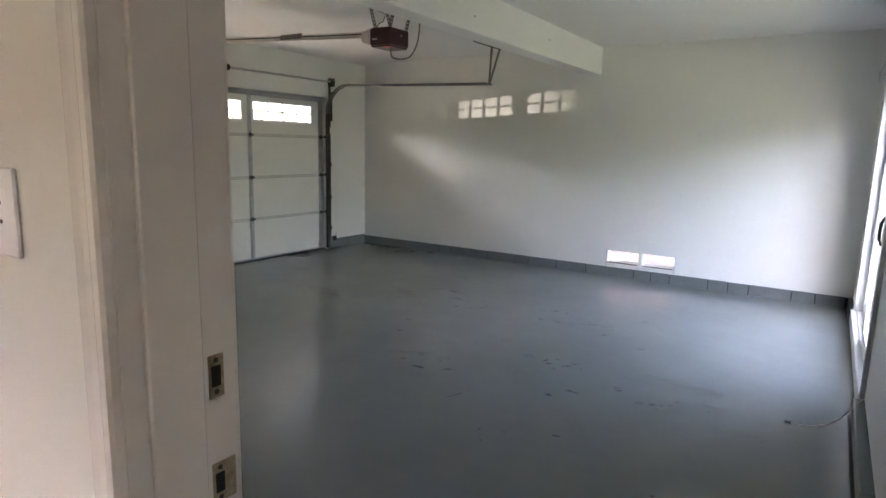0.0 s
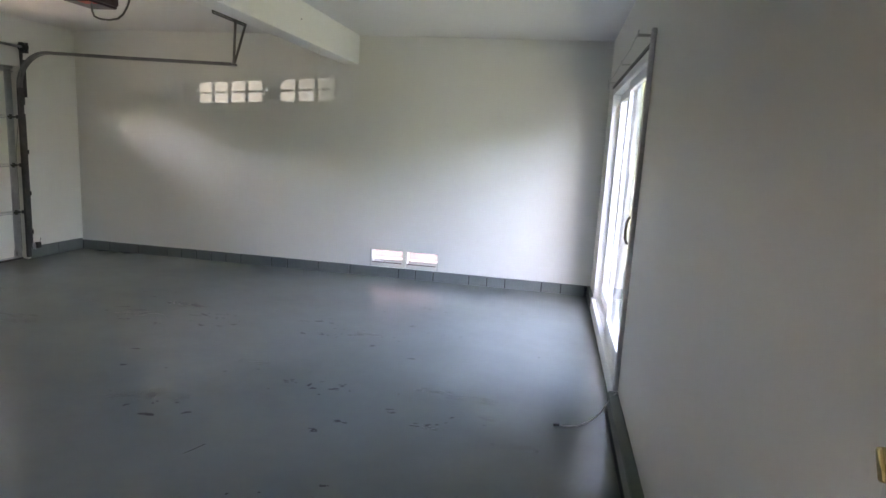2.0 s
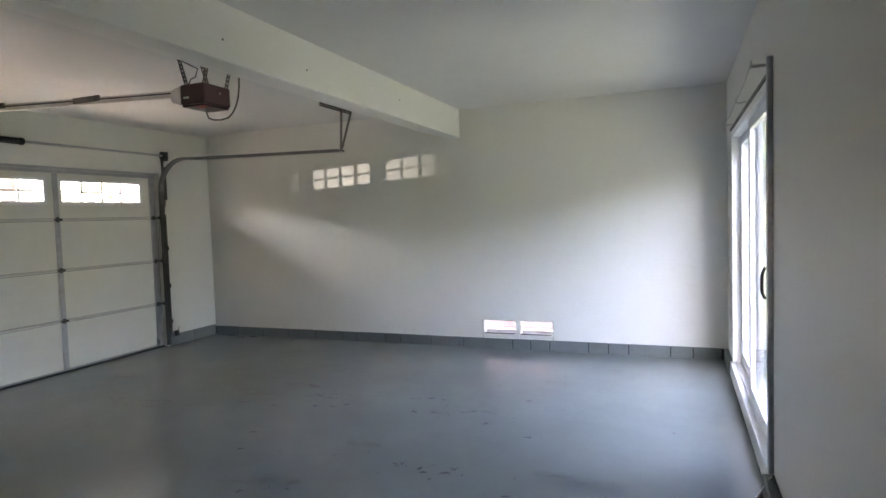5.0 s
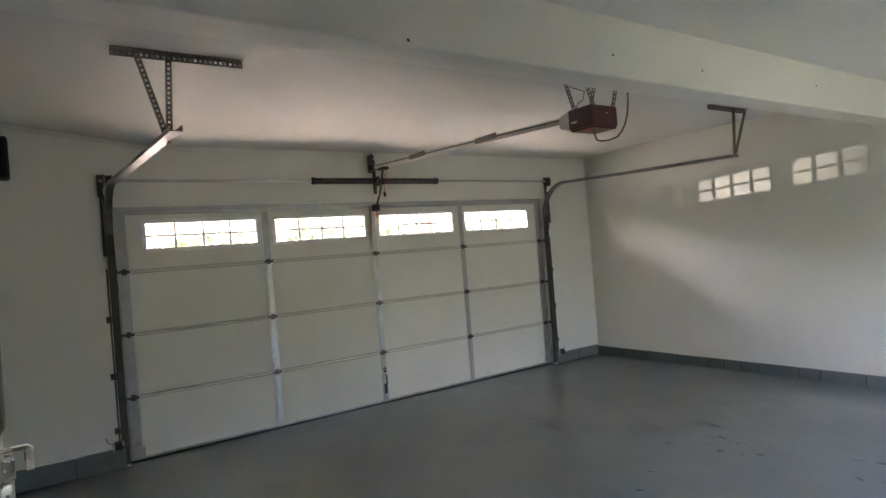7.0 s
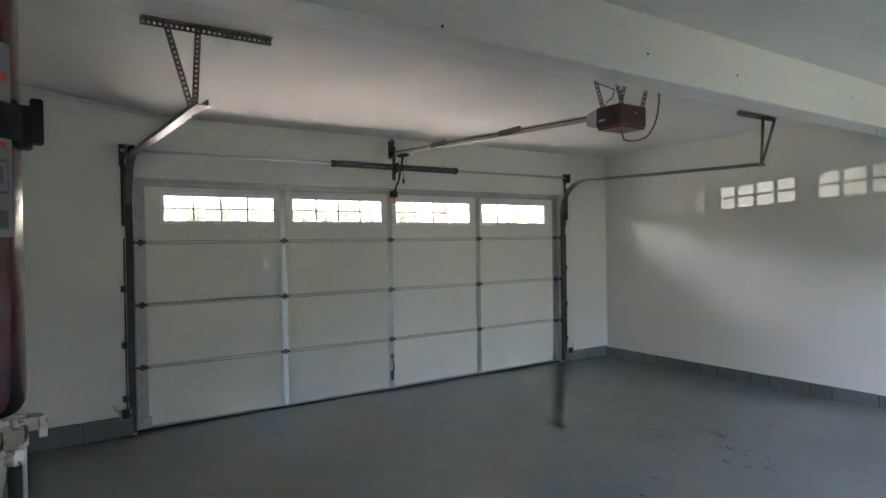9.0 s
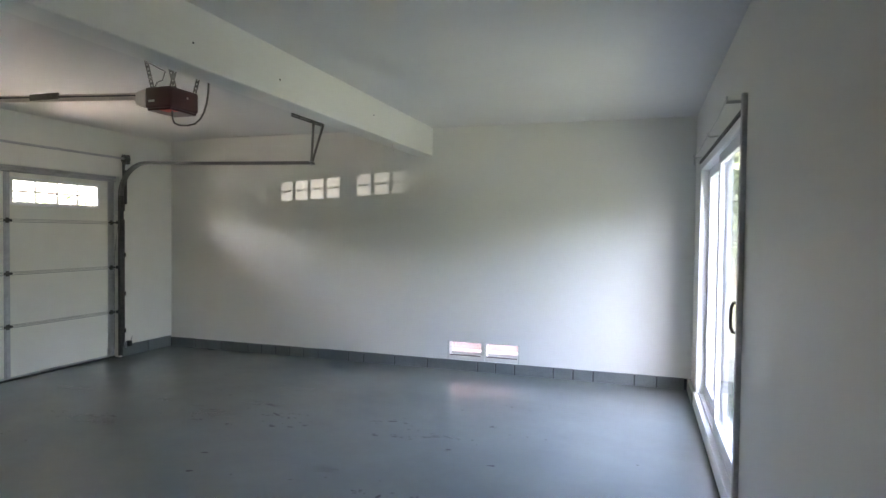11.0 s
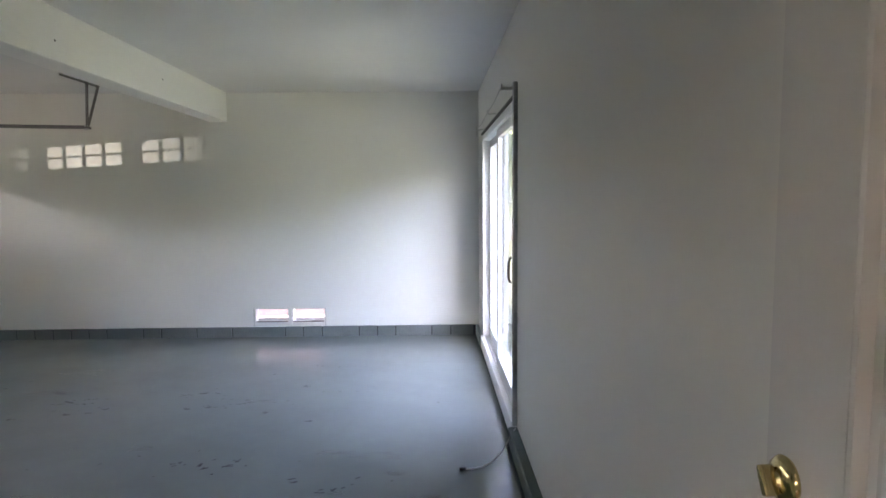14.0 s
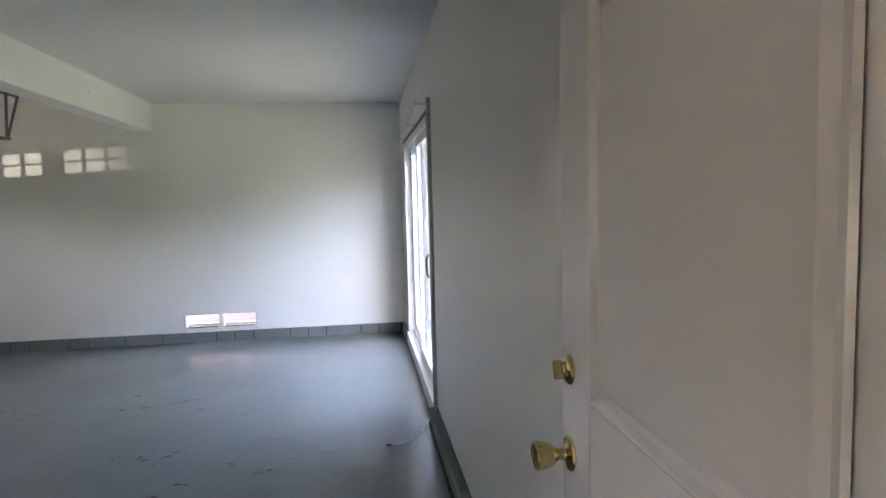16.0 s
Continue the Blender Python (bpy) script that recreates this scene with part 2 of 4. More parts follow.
# ---- the room ----
bm = bmesh.new()
bmesh.ops.create_grid(bm, x_segments=40, y_segments=44, size=0.5, matrix=Matrix.LocRotScale(((XR + TH - 0.25) / 2, (YW - 0.1) / 2, 0), None, (XR + TH + 0.15, -YW + 0.1, 1)))
for v in bm.verts:
    v.co.z = 0.0008 * noise.noise(v.co * 0.7) if 0.1 < v.co.x < XR - .1 and -0.1 > v.co.y > YW + .1 else 0
bm.faces.ensure_lookup_table()
floor = setting("floor", bm, FLOOR, "grey glossy painted concrete garage floor with worn patches", "floor", True)
setting("floor_slab", boxed(-0.17, YW - 0.05, -0.2, XR + TH - .02, TH - .02, -0.012), FLOOR, "concrete slab under the painted floor", "floor")

wall_vent = setting("wall_north", weld(wall_y(bmesh.new(), 0, TH, -TH, XR + TH, -.15, ZC + .35, [(VX0, 4.185, VZ0, VZ1), (4.215, VX1, VZ0, VZ1)])), WALL, "white semi-gloss painted wall with two low vent openings", "wall")
wall_gar = setting("wall_west", weld(wall_x(bmesh.new(), -TH, 0, YW, 0, -.15, ZC + .35, [(GY1, GY0, -.05, GZ)])), WALL, "white painted wall round the garage door", "wall")
wall_sl = setting("wall_east", weld(wall_x(bmesh.new(), XR, XR + TH, YW - TH, 0, -.15, ZC + .35, [(SY1, SY0, SZ0, SZ1)])), WALL_M, "white painted wall with the sliding glass door", "wall")
wall_en = setting("wall_south", weld(wall_y(bmesh.new(), YH, YW, -TH, XR, -.15, ZC + .35, [(JX0 - .02, JX1 + .02, -.05, JZ + .02)])), WALL, "white painted wall with the entry doorway to the house", "wall")

# ceiling: flat board that lifts towards one corner of the garage-door wall
bm = bmesh.new()
nx, ny = 48, 48
grid = []
for i in range(nx + 1):
    x = XR * i / nx
    row = []
    for j in range(ny + 1):
        y = YW * j / ny
        lift = min(max((-5.35 - y) / 1.1, 0), 1) * min(max(1 - x / 2.2, 0), 1) * 0.15
        wave = 0.004 * noise.noise(Vector((x * .8, y * .8, 3)))
        sag = -0.03 * math.exp(-(x / 0.5) ** 2)
        row.append(bm.verts.new((x, y, ZC + lift + wave + sag)))
    grid.append(row)
for i in range(nx):
    for j in range(ny):
        bm.faces.new((grid[i][j], grid[i][j + 1], grid[i + 1][j + 1], grid[i + 1][j]))
setting("ceiling", bm, CEIL, "white painted plasterboard ceiling with faint seams", "ceiling", True)
# overhangs added out of view to keep sun and sky off the openings
setting("roof_deck", boxed(-TH - .001, YW, ZC + .35, XR + TH + .45, TH + .5, ZC + .45), CEIL, "unseen roof deck above the ceiling, overhanging to block outside light", "roof")

# unseen eave: its depth cuts steep sky, its dark colour cuts bounce
setting("eave", boxed(-TH - .95, YW - 1.5, 2.52, -TH - .002, TH + .5, 2.70), EAVE, "unseen dark eave added over the garage door to limit sky light", "eave")

beam = setting("ceiling_beam", boxed(BEAM_A, YW + .002, BEAM_Z, BEAM_B, -.002, ZC + .02, bevel=.006), BEAM, "white painted boxed beam across the ceiling", "beam")
for y, z in ((-2.97, 2.477), (-4.98, 2.385), (-1.55, 2.52), (-3.757, 2.474), (-5.9, 2.43)):
    part("screw_head", lathe(bmesh.new(), ((.007, 0), (.006, .002), (.001, .0025)), pose(BEAM_B, y, z, 0, 90, 0), 10), DARKSTEEL, beam)
hook = tagged(part("ceiling_hook", tube(bmesh.new(), [(3.52, -.97, 2.37), (3.52, -.97, 2.315), (3.52, -.96, 2.30), (3.52, -.945, 2.297), (3.52, -.935, 2.31)], .005, 8), TRIM, None, "", True), "small white painted hook under the beam", "hook")

bead = bmesh.new()
for dz in (0, .03):
    tube(bead, [(.012, YW * j / ny, ZC - .016 - dz + min(max((-5.35 - YW * j / ny) / 1.1, 0), 1) * .15 - .024) for j in range(37, ny + 1)], .008, 6)
setting("ceiling_trim", bead, CEIL, "uneven painted bead along the ceiling edge", "trim", True)

# ---- kerbs ----
kerb = thing("kerb_wall", "grey painted concrete block kerb along the wall foot", "kerb", kind="structure")
joints = [0.016, 0.39, 0.79, 1.19, 1.389, 1.589, 1.785, 1.981, 2.177, 2.577, 2.775, 3.165, 3.557, 4.14, 4.341, 4.549, 4.96, 5.164, 5.367, 5.77, 5.981, 6.24]
part("kerb_core", boxed(.0, -.009, 0.001, XR, .0, .109), GAP, kerb)
for a, b in zip(joints, joints[1:]):
    part("block", boxed(a + .0065, -.017 - .003 * random.random(), -.004, b - .0065, -.001, .112 + .003 * random.random(), bevel=.003), CURB, kerb)
kerb_side = thing("kerb_side", "grey painted concrete kerb under the white wall", "kerb", kind="structure")
y = SY1 - .04
part("kerb_core", boxed(XR - .050, YW, 0.001, XR, y, .109), GAP, kerb_side)
while y > YW + .05:
    b = max(y - 1.2, YW)
    part("block", boxed(XR - .057, b + .002, .012, XR - .001, y - .002, .114, bevel=.006), CURB, kerb_side)
    y = b
part("dark_gap", boxed(XR - .070, YW + .9, .001, XR - .058, SY1 - .05, .006), GAP, kerb_side)
part("block", boxed(XR - .04, SY0 + .03, .002, XR - .001, -.018, .113, bevel=.004), CURB, kerb_side)
kerb_gar = thing("kerb_garage", "grey painted kerb beside the garage door", "kerb", kind="structure")
for a, b, z in ((-.02, GY0 + .04, .128), (GY1 - .04, YW + .02, .158)):
    part("kerb_core", boxed(.0005, b, .001, .010, a, z), GAP, kerb_gar)
for a, b in ((-.018, -.40), (-.405, GY0 + .03), (GY1 - .03, -6.05), (-6.055, YW + .018)):
    part("block", boxed(.001, b, .002, .016, a, .135 if a > -2 else .165, bevel=.003), CURB, kerb_gar)
kerb_en = thing("kerb_entry", "grey painted kerb along the entry wall", "kerb", kind="structure")
for a, b in ((.02, 1.6), (1.605, 3.2), (3.205, 4.8), (4.805, 5.14)):
    part("block", boxed(a, YW + .001, .002, b, YW + .016, .165, bevel=.003), CURB, kerb_en)

# ---- garage door ----
XD = -0.075      # inner face of the door sheets
GW = GY0 - GY1
SEC = 0.524
cols = [-2.09, -3.245, -4.39]
gdoor = thing("garage_door", "closed cream steel sectional garage door with four small-paned windows", "garage door")


def hinge_mesh():
    bm = boxed(0, -.018, -.026, .004, .018, .026, bevel=.0015)
    box(bm, .003, -.042, -.011, .016, .042, .011, bevel=.003)
    tube(bm, [(.012, -.034, 0), (.012, .034, 0)], .007, 8)
    for z in (-.016, .016):
        lathe(bm, ((.004, 0), (.006, .004), (.001, .005)), pose(.004, .0, z, 0, 90, 0), 6)
    return mesh_of("hinge", bm, DARKSTEEL)


HINGE = hinge_mesh()
wins = [(-5.42, -4.48), (-4.29, -3.345), (-3.165, -2.215), (-2.025, -1.06)]
WZ0, WZ1 = 1.768, 1.978
for k in range(4):
    z0, z1 = .012 + k * SEC, .012 + (k + 1) * SEC - .004
    bm = bmesh.new()
    if k < 3:
        box(bm, XD - .045, GY1 + .01, z0, XD, GY0 - .01, z1, bevel=.006)
    else:
        wall_x(bm, XD - .045, XD, GY1 + .01, GY0 - .01, z0, z1, [(a - .02, b + .02, WZ0 - .02, WZ1 + .02) for a, b in wins])
        weld(bm)
    sec = part("section", bm, PANEL, gdoor)
    if k:
        part("joint_strip", boxed(XD - .04, GY1 + .012, z0 - .03, XD - .012, GY0 - .012, z0 + .03), SEAM, sec)
    # seams along the joints
    if k:
        part("seam", boxed(XD, GY1 + .1, z0 + .008, XD + .0015, GY0 - .1, z0 + .013), SEAM, sec)
    if k < 3:
        part("seam", boxed(XD, GY1 + .1, z1 - .016, XD + .0015, GY0 - .1, z1 - .010), SEAM, sec)
    for y in cols:
        part("stile", box(boxed(XD + .001, y - .030, z0 + .002, XD + .009, y + .030, z1 - .002, bevel=.002), XD + .008, y - .016, z0 + .01, XD + .014, y + .016, z1 - .01, bevel=.002), GALV, sec)
    for y in (GY1 + .055, GY0 - .055):
        part("end_stile", box(boxed(XD + .001, y - .043, z0 + .002, XD + .008, y + .043, z1 - .002, bevel=.002), XD + .007, y - .036, z0 + .01, XD + .013, y - .010, z1 - .01, bevel=.002), GALV, sec)
    if k:
        for y in (GY1 + .06, *cols[::-1], GY0 - .06):
            h = new("hinge", HINGE)
            h.parent, h.location = sec, (XD + .014, y, z0 - .002)
            # roller stems at the two ends
        for y, s in ((GY1 + .06, -1), (GY0 - .06, 1)):
            part("roller", lathe(tube(bmesh.new(), [(XD + .045, y - .02 * s, z0), (XD + .045, y + .055 * s, z0)], .005, 8), ((.020, -.006), (.022, 0), (.020, .006)), pose(XD + .045, y + .058 * s, z0, 90, 0, 0), 14), DARKSTEEL, sec)
    if k == 3:
        for a, b in wins:
            bm = bmesh.new()
            for (ya, yb, za, zb) in ((a - .035, b + .035, WZ1, WZ1 + .035), (a - .035, b + .035, WZ0 - .035, WZ0), (a - .035, a, WZ0, WZ1), (b, b + .035, WZ0, WZ1)):
                box(bm, XD - .046, ya, za, XD + .012, yb, zb, bevel=.004)
            fr = part("window_frame", bm, VINYL, sec)
            n = 4
            bm = bmesh.new()
            for q in range(1, n):
                y = a + (b - a) * q / n
                box(bm, XD - .030, y - .010, WZ0, XD - .004, y + .010, WZ1, bevel=.002)
            box(bm, XD - .0305, a, (WZ0 + WZ1) / 2 - .010, XD - .0035, b, (WZ0 + WZ1) / 2 + .010, bevel=.002)
            part("glazing_bar", bm, VINYL, fr)
            for q in range(n):
                for (za, zb) in ((WZ0, (WZ0 + WZ1) / 2), ((WZ0 + WZ1) / 2, WZ1)):
                    p = part("pane", boxed(XD - .020, a + (b - a) * q / n, za, XD - .017, a + (b - a) * (q + 1) / n, zb), FROST, fr)
                    p.visible_shadow = False
zt = .012 + 4 * SEC
strut = bmesh.new()
for z in (zt - .045, zt - .008):
    box(strut, XD + .002, GY1 + .02, z - .006, XD + .045, GY0 - .02, z + .006, bevel=.002)
box(strut, XD + .002, GY1 + .02, zt - .045, XD + .006, GY0 - .02, zt - .008)
box(strut, XD + .018, GY1 + .02, zt - .002, XD + .05, GY0 - .02, zt + .014, bevel=.003)
part("top_strut", strut, GALV, gdoor)
part("top_edge", boxed(XD - .04, GY1 + .005, zt - .02, XD + .001, GY0 - .005, GZ + .01), PANEL, gdoor)
part("top_dark_strip", boxed(XD + .002, GY1 + .01, GZ - .006, XD + .012, GY0 - .01, GZ + .004), RUBBER, gdoor, "thin black strip along the head of the door")
part("bottom_retainer", boxed(XD - .02, GY1 + .02, .017, XD + .012, GY0 - .02, .034, bevel=.003), GALV, gdoor, "bright aluminium bottom rail")
part("bottom_seal", boxed(XD - .03, GY1 + .01, -.004, XD + .024, GY0 - .01, .017, bevel=.004), RUBBER, gdoor, "black rubber floor seal")
for y in (GY1 + .07, GY0 - .07):
    part("corner_bracket", box(boxed(XD + .009, y - .05, .03, XD + .016, y + .05, .12, bevel=.003), XD + .012, y - .035, .05, XD + .05, y - .028, .10), GALV, gdoor)
b = cols[1]
bm = tube(bmesh.new(), [(XD + .016, b, .20), (XD + .05, b, .205), (XD + .052, b, .255), (XD + .05, b, .295), (XD + .016, b, .30)], .008, 8)
box(bm, XD + .014, b - .018, .10, XD + .018, b + .018, .20, bevel=.001)
part("lift_handle", bm, BLACK, gdoor, "black lift handle", True)
bm = boxed(XD + .014, b - .02, .36, XD + .028, b + .02, .375, bevel=.002)
box(bm, XD + .014, b - .014, .325, XD + .03, b + .014, .352, bevel=.003)
part("lock_slot", bm, BLACK, gdoor)

# frame round the opening
setting("garage_door_frame", box(box(boxed(-.15, GY0 - .05, -.03, -.122, GY0 - .0005, GZ), -.15, GY1 + .0005, -.03, -.122, GY1 + .05, GZ), -.15, GY1 + .05, GZ - .05, -.122, GY0 - .05, GZ - .0005), VINYL, "white stop moulding round the garage door", "trim")

# tracks
CH = [(-.028, 0), (-.028, .030), (-.024, .030), (-.024, .004), (.024, .004), (.024, .022), (.028, .022), (.028, 0)]


def track(y, s, end_x, end_z, lean=0.0):
    t = thing("door_track", "galvanised steel garage door track with curved bend", "door track", "garage door tracks")
    r, x0, zb = 0.36, 0.015, 1.90
    path = [(x0, .02), (x0, 1.0), (x0, zb)]
    for k in range(1, 11):
        a = math.pi / 2 * k / 10
        path.append((x0 + r * (1 - math.cos(a)), zb + r * math.sin(a)))
    path += [(1.3, (zb + r + end_z) / 2), (end_x, end_z)]
    part("upright_rail", sweep(bmesh.new(), [(u * s, v) for u, v in CH], path[:3], y), DARKSTEEL, t, "dark upright rail", True)
    bm = sweep(bmesh.new(), [(u * s, v) for u, v in CH], path[2:], y)
    for v in bm.verts:
        v.co.y += lean * max(v.co.x - .2, 0)
    part("rail", bm, TRACK, t, "", True)
    # flag angle that carries the bend, and wall jamb brackets
    part("flag_bracket", box(boxed(.001, y + .018 * s, 1.72, .006, y + .055 * s, 2.22, bevel=.001), .004, y + .030 * s, 1.80, .06, y + .034 * s, 2.20, bevel=.001), DARKSTEEL, t)
    for z in (.28, .72, 1.18):
        part("jamb_bracket", box(boxed(.001, y + .022 * s, z, .005, y + .07 * s, z + .05, bevel=.001), .003, y + .029 * s, z + .005, .04, y + .033 * s, z + .045), DARKSTEEL, t)
    part("track_angle", boxed(.001, y + .034 * s, .02, .012, y + .046 * s, 1.62, bevel=.001), DARKSTEEL, t)
    return t


def perforated(bm, a, b, w, side, thick=.003, pitch=.025):
    """A slotted flat bar from a to b, w wide towards side."""
    a, b, side = Vector(a), Vector(b), Vector(side).normalized()
    d = (b - a).normalized()
    side = (side - d * side.dot(d)).normalized()
    nrm = d.cross(side)
    n = max(int((b - a).length / pitch), 1)
    step = (b - a).length / n

    def slab(s0, s1, u0, u1):
        c = a + d * (s0 + s1) / 2 + side * (u0 + u1) / 2
        m = Matrix((d, side, nrm)).transposed().to_4x4()
        m.translation = c
        bmesh.ops.create_cube(bm, size=1, matrix=m @ Matrix.Diagonal((s1 - s0, u1 - u0, thick, 1)))
    slab(0, n * step, 0, w * .30)
    slab(0, n * step, w * .70, w)
    for k in range(n + 1):
        c0, c1 = max(k * step - step * .26, 0), min(k * step + step * .26, n * step)
        slab(c0, c1, w * .30, w * .70)
    return bm


def hanger(x, ya, yb, y1, y2, yend, zend):
    """Slotted angle on the ceiling with two legs to the end of a track."""
    t = thing("track_hanger", "dark slotted steel angle hanger fixed to the ceiling", "hanger", "track hangers")
    bm = perforated(bmesh.new(), (x, ya, ZC - .006), (x, yb, ZC - .006), .034, (1, 0, 0))
    perforated(bm, (x, ya, ZC - .008), (x, yb, ZC - .008), .034, (0, 0, -1))
    part("ceiling_angle", bm, STRUT, t)
    for y in (y1, y2):
        bm = perforated(bmesh.new(), (x + .006, y, ZC - .02), (x + .006, yend + (y - yend) * .06, zend - .01), .030, (0, 1, 0))
        perforated(bm, (x + .006, y, ZC - .02), (x + .006, yend + (y - yend) * .06, zend - .01), .026, (1, 0, 0))
        part("leg", bm, STRUT, t)
    bm = bmesh.new()
    for z in (zend + .0, zend - .03):
        tube(bm, [(x - .01, yend + .01, z), (x + .03, yend + .01, z)], .008, 6)
    part("bolt", bm, GALV, t)
    return t


TR_Y, TL_Y = -0.80, -5.70
track(TR_Y, 1, 2.56, 2.205)
track(TL_Y, -1, 2.54, 2.215, .025)
hanger(2.54, -1.19, -0.57, -0.80, -0.60, -0.84, 2.23)
hanger(2.29, -5.87, -5.23, -5.77, -5.62, -5.645, 2.235)

# torsion bar, springs, drums
tors = thing("torsion_spring_assembly", "steel torsion shaft with dark springs over the garage door", "door spring")
ZT, XT = 2.325, .09
part("shaft", tube(bmesh.new(), [(XT, GY0 + .03, ZT), (XT, GY1 - .09, ZT)], .0127, 10), GALV, tors, "", True)


def coil(y0, y1, r=.028, wire=.0035, pitch=.0085):
    n = int(abs(y1 - y0) / pitch)
    pts = [(XT + r * math.cos(2 * math.pi * k / 10), y0 + (y1 - y0) * k / (10 * n), ZT + r * math.sin(2 * math.pi * k / 10)) for k in range(10 * n + 1)]
    return tube(bmesh.new(), pts, wire, 5)


for a, b in ((-3.94, -3.275), (-3.175, -2.51)):
    part("spring", coil(a, b), DARKSTEEL, tors, "", True)
    for y in (a, b):
        part("spring_cone", lathe(bmesh.new(), ((.034, -.018), (.036, -.005), (.036, .012), (.024, .02)), pose(XT, y, ZT, 90, 0, 0), 16), BLACK, tors, "", True)
bm = boxed(.001, -3.245, 2.20, .006, -3.205, 2.56, bevel=.001)
box(bm, .004, -3.228, ZT - .05, XT + .02, -3.222, ZT + .05, bevel=.001)
lathe(bm, ((.016, -.01), (.03, -.008), (.03, .008), (.016, .01)), pose(XT, -3.225, ZT, 90, 0, 0), 14)
part("centre_bracket", bm, DARKSTEEL, tors)
for y, s in ((GY0 + .0, 1), (GY1 - .02, -1)):
    bm = lathe(bmesh.new(), ((.02, -.03), (.048, -.028), (.05, -.02), (.042, -.01), (.042, .012), (.05, .02), (.03, .026)), pose(XT, y, ZT, 90, 0, 0), 20)
    part("cable_drum", bm, BLACK, tors, "", True)
    bm = boxed(.001, y + .035 * s, ZT - .12, .006, y + .075 * s, ZT + .06, bevel=.001)
    box(bm, .004, y + .034 * s, ZT - .06, XT + .03, y + .04 * s, ZT + .05, bevel=.001)
    part("end_bracket", bm, DARKSTEEL, tors)
    part("lift_cable", tube(bmesh.new(), [(XT + .0, y - .0 * s, ZT - .04), (XD + .03, y - .03 * s, 1.2), (XD + .03, y - .03 * s, .1)], .0022, 5), DARKSTEEL, tors)

# photo eyes at the foot of the tracks
for y, z, s in ((-.735, .155, 1), (-5.76, .20, -1)):
    t = thing("safety_sensor", "small black door safety sensor beside the track", "sensor", "door sensors")
    part("sensor_body", boxed(.025, y - .02, z - .035, .075, y + .03, z + .03, bevel=.006), BLACK, t)
    part("sensor_bracket", box(boxed(.017, y - .04, z - .02, .021, y + .05, z + .02, bevel=.001), .019, y - .03, z - .05, .05, y - .026, z + .02), GALV, t)
    part("sensor_wire", tube(bmesh.new(), [(.022, y + .02, z), (.019, y + .06 * s, z + .02), (.019, y + .08 * s, z + .07)], .003, 6), BLACK, t)

# opener
OY = -3.26
op = thing("garage_door_opener", "maroon and grey chain drive garage door opener hung from the beam", "door opener")
OX0, OX1, OZ0, OZ1 = 2.905, 3.10, 2.236, 2.378
part("motor_cover", boxed(OX0, OY - .123, OZ0 + .012, OX1, OY + .123, OZ1, bevel=.014, seg=2), BROWN, op, "maroon plastic cover")
bm = bmesh.new()
q = [bm.verts.new((x, OY + sy * w, z)) for x, w, a, b in ((OX0 - .13, .07, OZ0 + .055, OZ1 - .012), (OX0 + .004, .121, OZ0 + .014, OZ1 - .004)) for sy, z in ((-1, a), (1, a), (1, b), (-1, b))]
for f in ((0, 3, 2, 1), (4, 5, 6, 7), (0, 1, 5, 4), (1, 2, 6, 5), (2, 3, 7, 6), (3, 0, 4, 7)):
    bm.faces.new([q[i] for i in f])
bmesh.ops.bevel(bm, geom=bm.edges[:], offset=.008, segments=2, affect="EDGES")
part("light_lens", bm, GREYP, op, "pale grey plastic end cover")
part("base_plate", boxed(OX0 + .01, OY - .115, OZ0, OX1 - .01, OY + .115, OZ0 + .014, bevel=.004), BROWN, op)
part("release_label", boxed(OX0 + .10, OY - .11, OZ0 - .001, OX0 + .18, OY - .04, OZ0 + .001), REDINK, op, "red sticker")
part("maker_badge", boxed(OX0 + .03, OY - .1255, OZ0 + .05, OX0 + .075, OY - .1225, OZ0 + .062), GREYP, op)
part("learn_button", lathe(bmesh.new(), ((.007, 0), (.006, .003)), pose(OX1, OY + .02, OZ1 - .05, 0, 90, 0), 10), GREYP, op)
RZ0, RZ1 = 2.47, 2.352
bm = bmesh.new()
for dz, w in ((0, .026),):
    v = [bm.verts.new((x, OY + s * .016, z + h)) for x, z in ((.06, RZ0), (OX0 - .13, RZ1)) for s, h in ((-1, -.022), (1, -.022), (1, .022), (-1, .022))]
    for f in ((0, 3, 2, 1), (4, 5, 6, 7), (0, 1, 5, 4), (1, 2, 6, 5), (2, 3, 7, 6), (3, 0, 4, 7)):
        bm.faces.new([v[i] for i in f])
part("rail", bm, PALE, op, "pale painted steel rail")


def on_rail(x):
    return RZ0 + (RZ1 - RZ0) * (x - .06) / (OX0 - .19)


for s in (-1, 1):
    part("chain", tube(bmesh.new(), [(.12, OY + s * .024, RZ0 + .004), (OX0 - .1, OY + s * .024, RZ1 + .004)], .005, 6), DARKSTEEL, op)
for x in (.95, 1.95):
    z = on_rail(x)
    part("rail_joint", boxed(x - .13, OY - .030, z - .012, x + .13, OY - .017, z + .03, bevel=.003), STRUT, op)
part("header_bracket", box(boxed(.001, OY - .03, 2.42, .007, OY + .03, 2.60, bevel=.001), .005, OY - .025, RZ0 - .03, .11, OY + .025, RZ0 + .03, bevel=.002), DARKSTEEL, op)
part("pulley", lathe(bmesh.new(), ((.02, -.012), (.03, -.01), (.03, .01), (.02, .012)), pose(.03, OY + .0, 2.585, 0, 90, 0), 14), DARKSTEEL, op)
z = on_rail(.26)
part("trolley", boxed(.20, OY - .028, z - .05, .34, OY + .028, z - .02, bevel=.004), BLACK, op)
